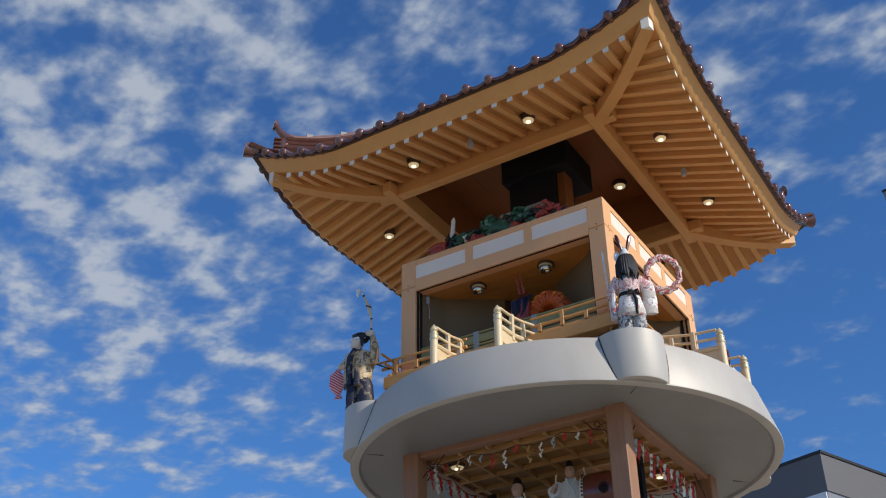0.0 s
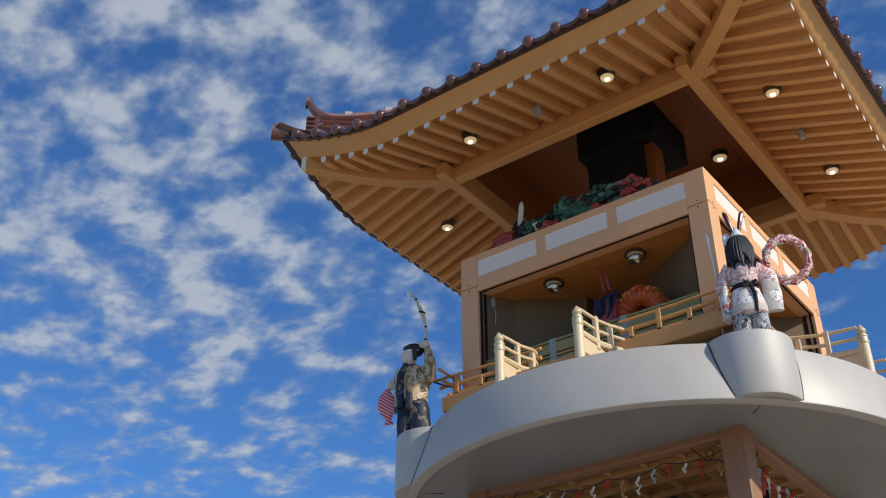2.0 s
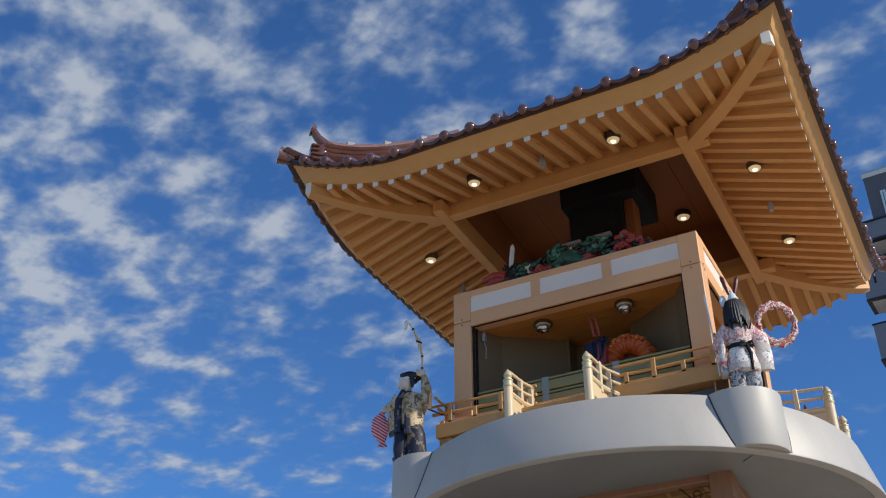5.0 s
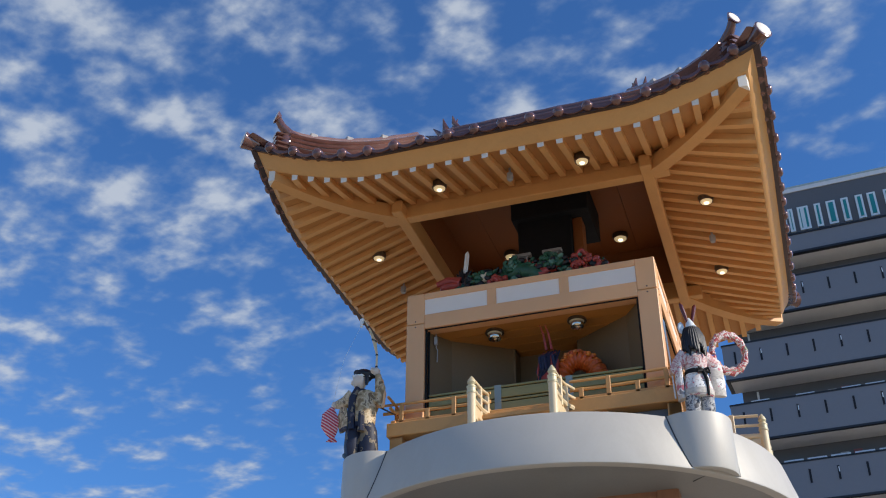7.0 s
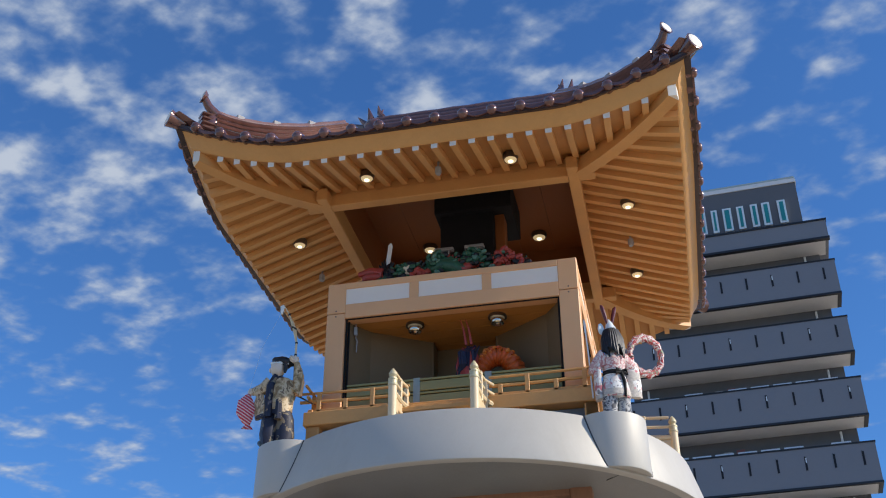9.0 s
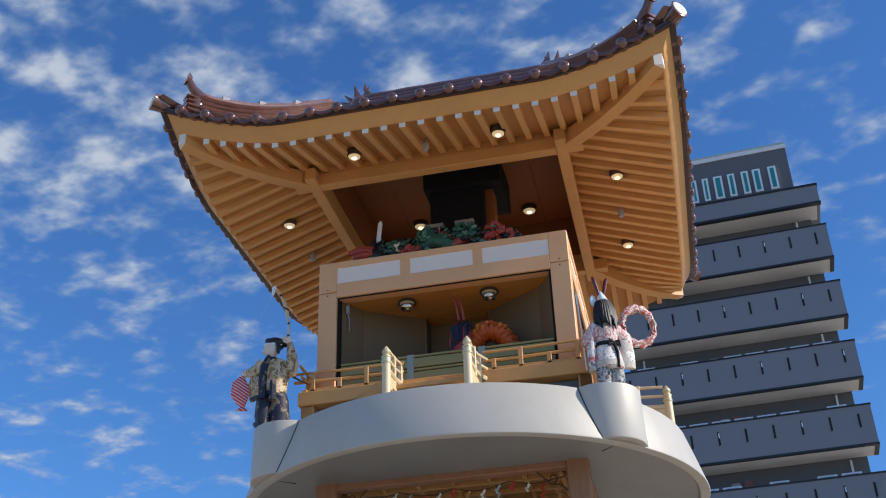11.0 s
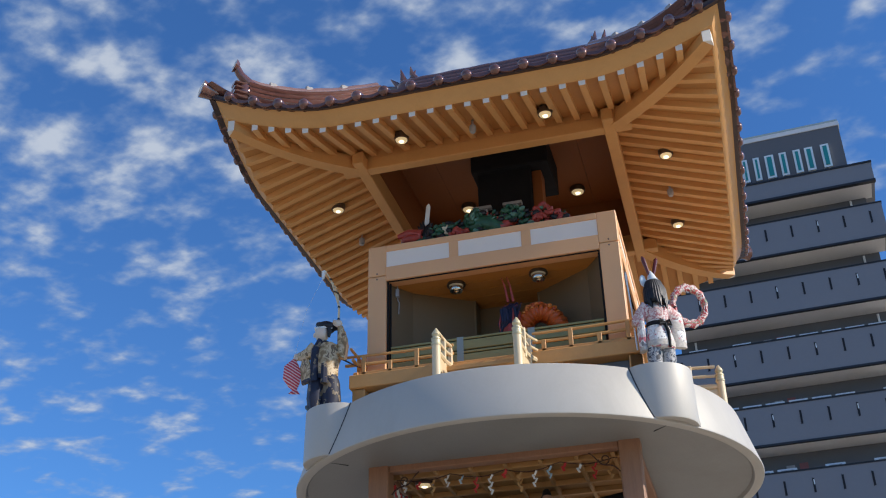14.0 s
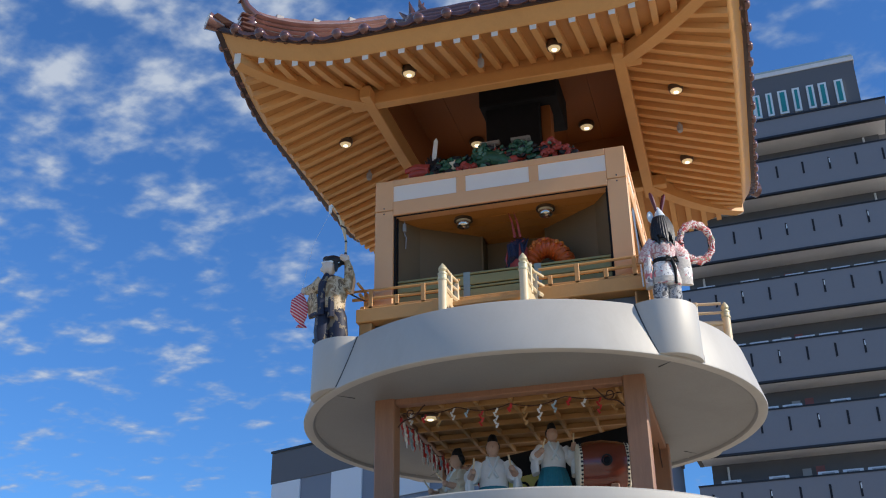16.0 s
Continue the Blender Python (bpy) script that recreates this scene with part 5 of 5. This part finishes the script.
def stage_doll(x, y, turned, robe, size, label, drumming=0.0, kneel=1.0):
    """Standing musician doll: teal divided skirt, crossed robe with wide sleeves, tall black cap."""
    bm = bmesh.new()
    tube(bm, [(0, 0, 0), (0, 0, 0.20), (0, 0, 0.42), (0, 0, 0.57), (0, 0, 0.595)], [0.19, 0.185, 0.165, 0.125, 0.11], 20, 1, squash=(1, 0.85, 1))
    for a in range(9):
        q = radians(-160 + 17.5 * a)
        tube(bm, [(0.176 * math.cos(q), 0.150 * math.sin(q), 0.02), (0.152 * math.cos(q), 0.130 * math.sin(q), 0.42), (0.113 * math.cos(q), 0.098 * math.sin(q), 0.575)], [0.020, 0.017, 0.010], 6, 1)
    tube(bm, [(0, 0, 0.56), (0, 0, 0.64), (0, 0, 0.74), (0, 0, 0.80), (0, 0, 0.84)], [0.112, 0.112, 0.122, 0.095, 0.045], 20, 0, squash=(1, 0.78, 1))
    tube(bm, [(0, 0, 0.565), (0, 0, 0.60)], [0.117, 0.116], 20, 1, squash=(1, 0.8, 1))
    for sx in (-1, 1):
        # crossed collar
        tube(bm, [(sx * 0.045, -0.045, 0.835), (sx * 0.02, -0.085, 0.76), (-sx * 0.035, -0.098, 0.66)], [0.012, 0.014, 0.012], 6, 5)
        # upper arm, forearm, hanging sleeve, hand and stick
        up = drumming * (0.10 if sx > 0 else 0.04)
        tube(bm, [(sx * 0.10, 0, 0.785), (sx * 0.165, -0.03, 0.68), (sx * 0.17, -0.10, 0.655 + up)], [0.052, 0.062, 0.056], 12, 0)
        tube(bm, [(sx * 0.175, -0.04, 0.70), (sx * 0.185, -0.06, 0.60), (sx * 0.18, -0.07, 0.53)], [0.040, 0.062, 0.052], 12, 0, squash=(0.6, 1.2, 1))
        tube(bm, [(sx * 0.17, -0.10, 0.655 + up), (sx * 0.15, -0.17, 0.67 + up)], [0.030, 0.024], 8, 2)
        ball(bm, (sx * 0.148, -0.185, 0.675 + up), (0.026, 0.030, 0.028), 2, 8)
        tube(bm, [(sx * 0.15, -0.16, 0.65 + up), (sx * 0.13, -0.26, 0.76 + up)], 0.007, 6, 4)
    tube(bm, [(0, 0, 0.82), (0, -0.005, 0.875)], [0.034, 0.032], 10, 2)
    ball(bm, (0, -0.012, 0.915), (0.052, 0.058, 0.066), 2)
    ball(bm, (0, -0.070, 0.910), (0.009, 0.012, 0.014), 2, 6)
    ball(bm, (0, 0.012, 0.930), (0.057, 0.055, 0.056), 3)
    tube(bm, [(0, -0.002, 0.945), (0, 0.0, 0.975), (0, 0.008, 1.005), (0, 0.028, 1.030)], [0.054, 0.052, 0.040, 0.010], 14, 3, squash=(0.8, 1, 1))
    for q in bm.verts:
        q.co.z = q.co.z * kneel if q.co.z < 0.57 else q.co.z - 0.57 * (1 - kneel)
    bm.transform(Matrix.Translation((x, y, -3.33)) @ Matrix.Rotation(radians(turned), 4, "Z") @ Matrix.Scale(size, 4))
    single("stage_doll", bm, [robe, TEAL, SKIN, HAIR, CREAM, SIGN_WHITE], (x, y, -3.33), label, "doll", group="stage dolls")


stage_doll(0.24, -0.38, 25, WHITE, 1.0, "white-robed doll with teal skirt and black cap beside the big drum", 1.0)
stage_doll(-0.29, -0.47, 10, WHITE, 1.16, "white-robed doll with black cap kneeling behind a small drum", 0.3, 0.62)
stage_doll(-0.66, -0.32, -50, HIDE, 1.09, "cream-robed doll with black cap kneeling on the stage", 0.0, 0.62)


def build_big_drum():
    d = thing("barrel_drum", (0.72, -0.62, -3.33), "large lacquered barrel drum with cream hide on the stage", "drum")
    M = Matrix.Translation((0.71, -0.62, -2.815)) @ Matrix.Rotation(radians(14), 4, "Z") @ Matrix.Rotation(radians(90), 4, "Y") @ Matrix.Scale(0.80, 4)
    bm = bmesh.new()
    lathe(bm, [(0.245, -0.27), (0.275, -0.16), (0.29, 0), (0.275, 0.16), (0.245, 0.27)], seg=40, m=M)
    part("barrel", bm, DRUM_RED, d, "red-brown lacquered barrel")
    for s in (-1, 1):
        bm = bmesh.new()
        lathe(bm, [(0, s * 0.285), (0.235, s * 0.28), (0.252, s * 0.27), (0.262, s * 0.235), (0.255, s * 0.232)], seg=40, m=M)
        h = part("hide", bm, HIDE, d, "cream hide head")
        for i in range(36):
            a = 2 * math.pi * i / 36
            bm = bmesh.new()
            ball(bm, M @ Vector((0.260 * math.cos(a), 0.260 * math.sin(a), s * 0.245)), (0.011, 0.011, 0.011), 0, 6)
            part("stud", bm, BLACK, h)
    bm = bmesh.new()
    q = M @ Vector((0.0, -0.285, 0.02))
    ball(bm, q, (0.035, 0.02, 0.035), 0, 12)
    tube(bm, [q + Vector((0.04 * math.cos(a), -0.025, 0.045 * math.sin(a))) for a in [i * math.pi / 6 for i in range(13)]], 0.008, 6, 0, cap=False)
    part("ring_handle", bm, BLACK, d, "black ring handle")
    bm = bmesh.new()
    for x in (0.60, 0.82):
        box(bm, (x - 0.035, -0.76, -3.33), (x + 0.035, -0.48, -2.99), bevel=0.006)
    part("cradle", bm, CEDAR, d, "wooden cradle")
    s = thing("small_drum", (-0.10, -0.78, -3.33), "small flat drum with black ropes on the stage", "drum")
    bm = bmesh.new()
    lathe(bm, [(0, -3.33), (0.13, -3.33), (0.14, -3.30), (0.12, -3.27), (0.12, -3.22), (0.14, -3.19), (0.13, -3.16), (0, -3.155)], (-0.10, -0.78, 0), 28)
    part("body", bm, HIDE, s)
    bm = bmesh.new()
    for i in range(14):
        a, c = 2 * math.pi * i / 14, 2 * math.pi * (i + 0.5) / 14
        tube(bm, [(-0.10 + 0.142 * math.cos(a), -0.78 + 0.142 * math.sin(a), -3.30), (-0.10 + 0.142 * math.cos(c), -0.78 + 0.142 * math.sin(c), -3.19)], 0.006, 5)
    part("ropes", bm, BLACK, s, "black lacing")


build_big_drum()


def build_garland(k):
    """Cord with paper streamers, hung along one side under the lintel."""
    T = turn(k)
    g = thing("paper_garland", (T @ Vector((0, -1.0, -2.32)))[:], "dark cord with red, white and blue paper streamers", "garland", group="stage garlands")

    def sag(x):
        return -2.285 - 0.045 * abs(math.sin(math.pi * (x + 0.95) / 0.475)) - 0.01 * math.cos(5 * x)
    bm = bmesh.new()
    tube(bm, [(-0.97 + 1.94 * i / 40, -1.02, sag(-0.97 + 1.94 * i / 40)) for i in range(41)], 0.0045, 6)
    bm.transform(T)
    part("cord", bm, ROPE, g)
    rnd = random.Random(20 + k)
    n = 15 if k in (0, 2) else 22
    for i in range(n):
        x = -0.90 + 1.80 * i / (n - 1)
        mat = ([WHITE, RED, BLUE, WHITE, LATTICE, RED] if k % 2 == 0 else [RED, WHITE, RED, BLUE, RED, WHITE])[(i * 5 + k) % 6]
        bm = bmesh.new()
        z, wide, side = sag(x), (0.008 if k % 2 == 0 else 0.015) + 0.004 * rnd.random(), 1
        for j in range((2 if k % 2 == 0 else 4) + rnd.randrange(4)):
            q = Matrix.Translation((x + side * 0.008, -1.02 + 0.004 * j, z - 0.022)) @ Matrix.Rotation(side * 0.45 + rnd.uniform(-0.1, 0.1), 4, "Y") @ Matrix.Rotation(rnd.uniform(-0.6, 0.6), 4, "Z")
            box(bm, (-wide, -0.0015, -0.020), (wide, 0.0015, 0.026), m=q)
            z, side = z - 0.032, -side
        bm.transform(T)
        part("streamer", bm, mat, g, smooth=False)


for k in range(4):
    build_garland(k)
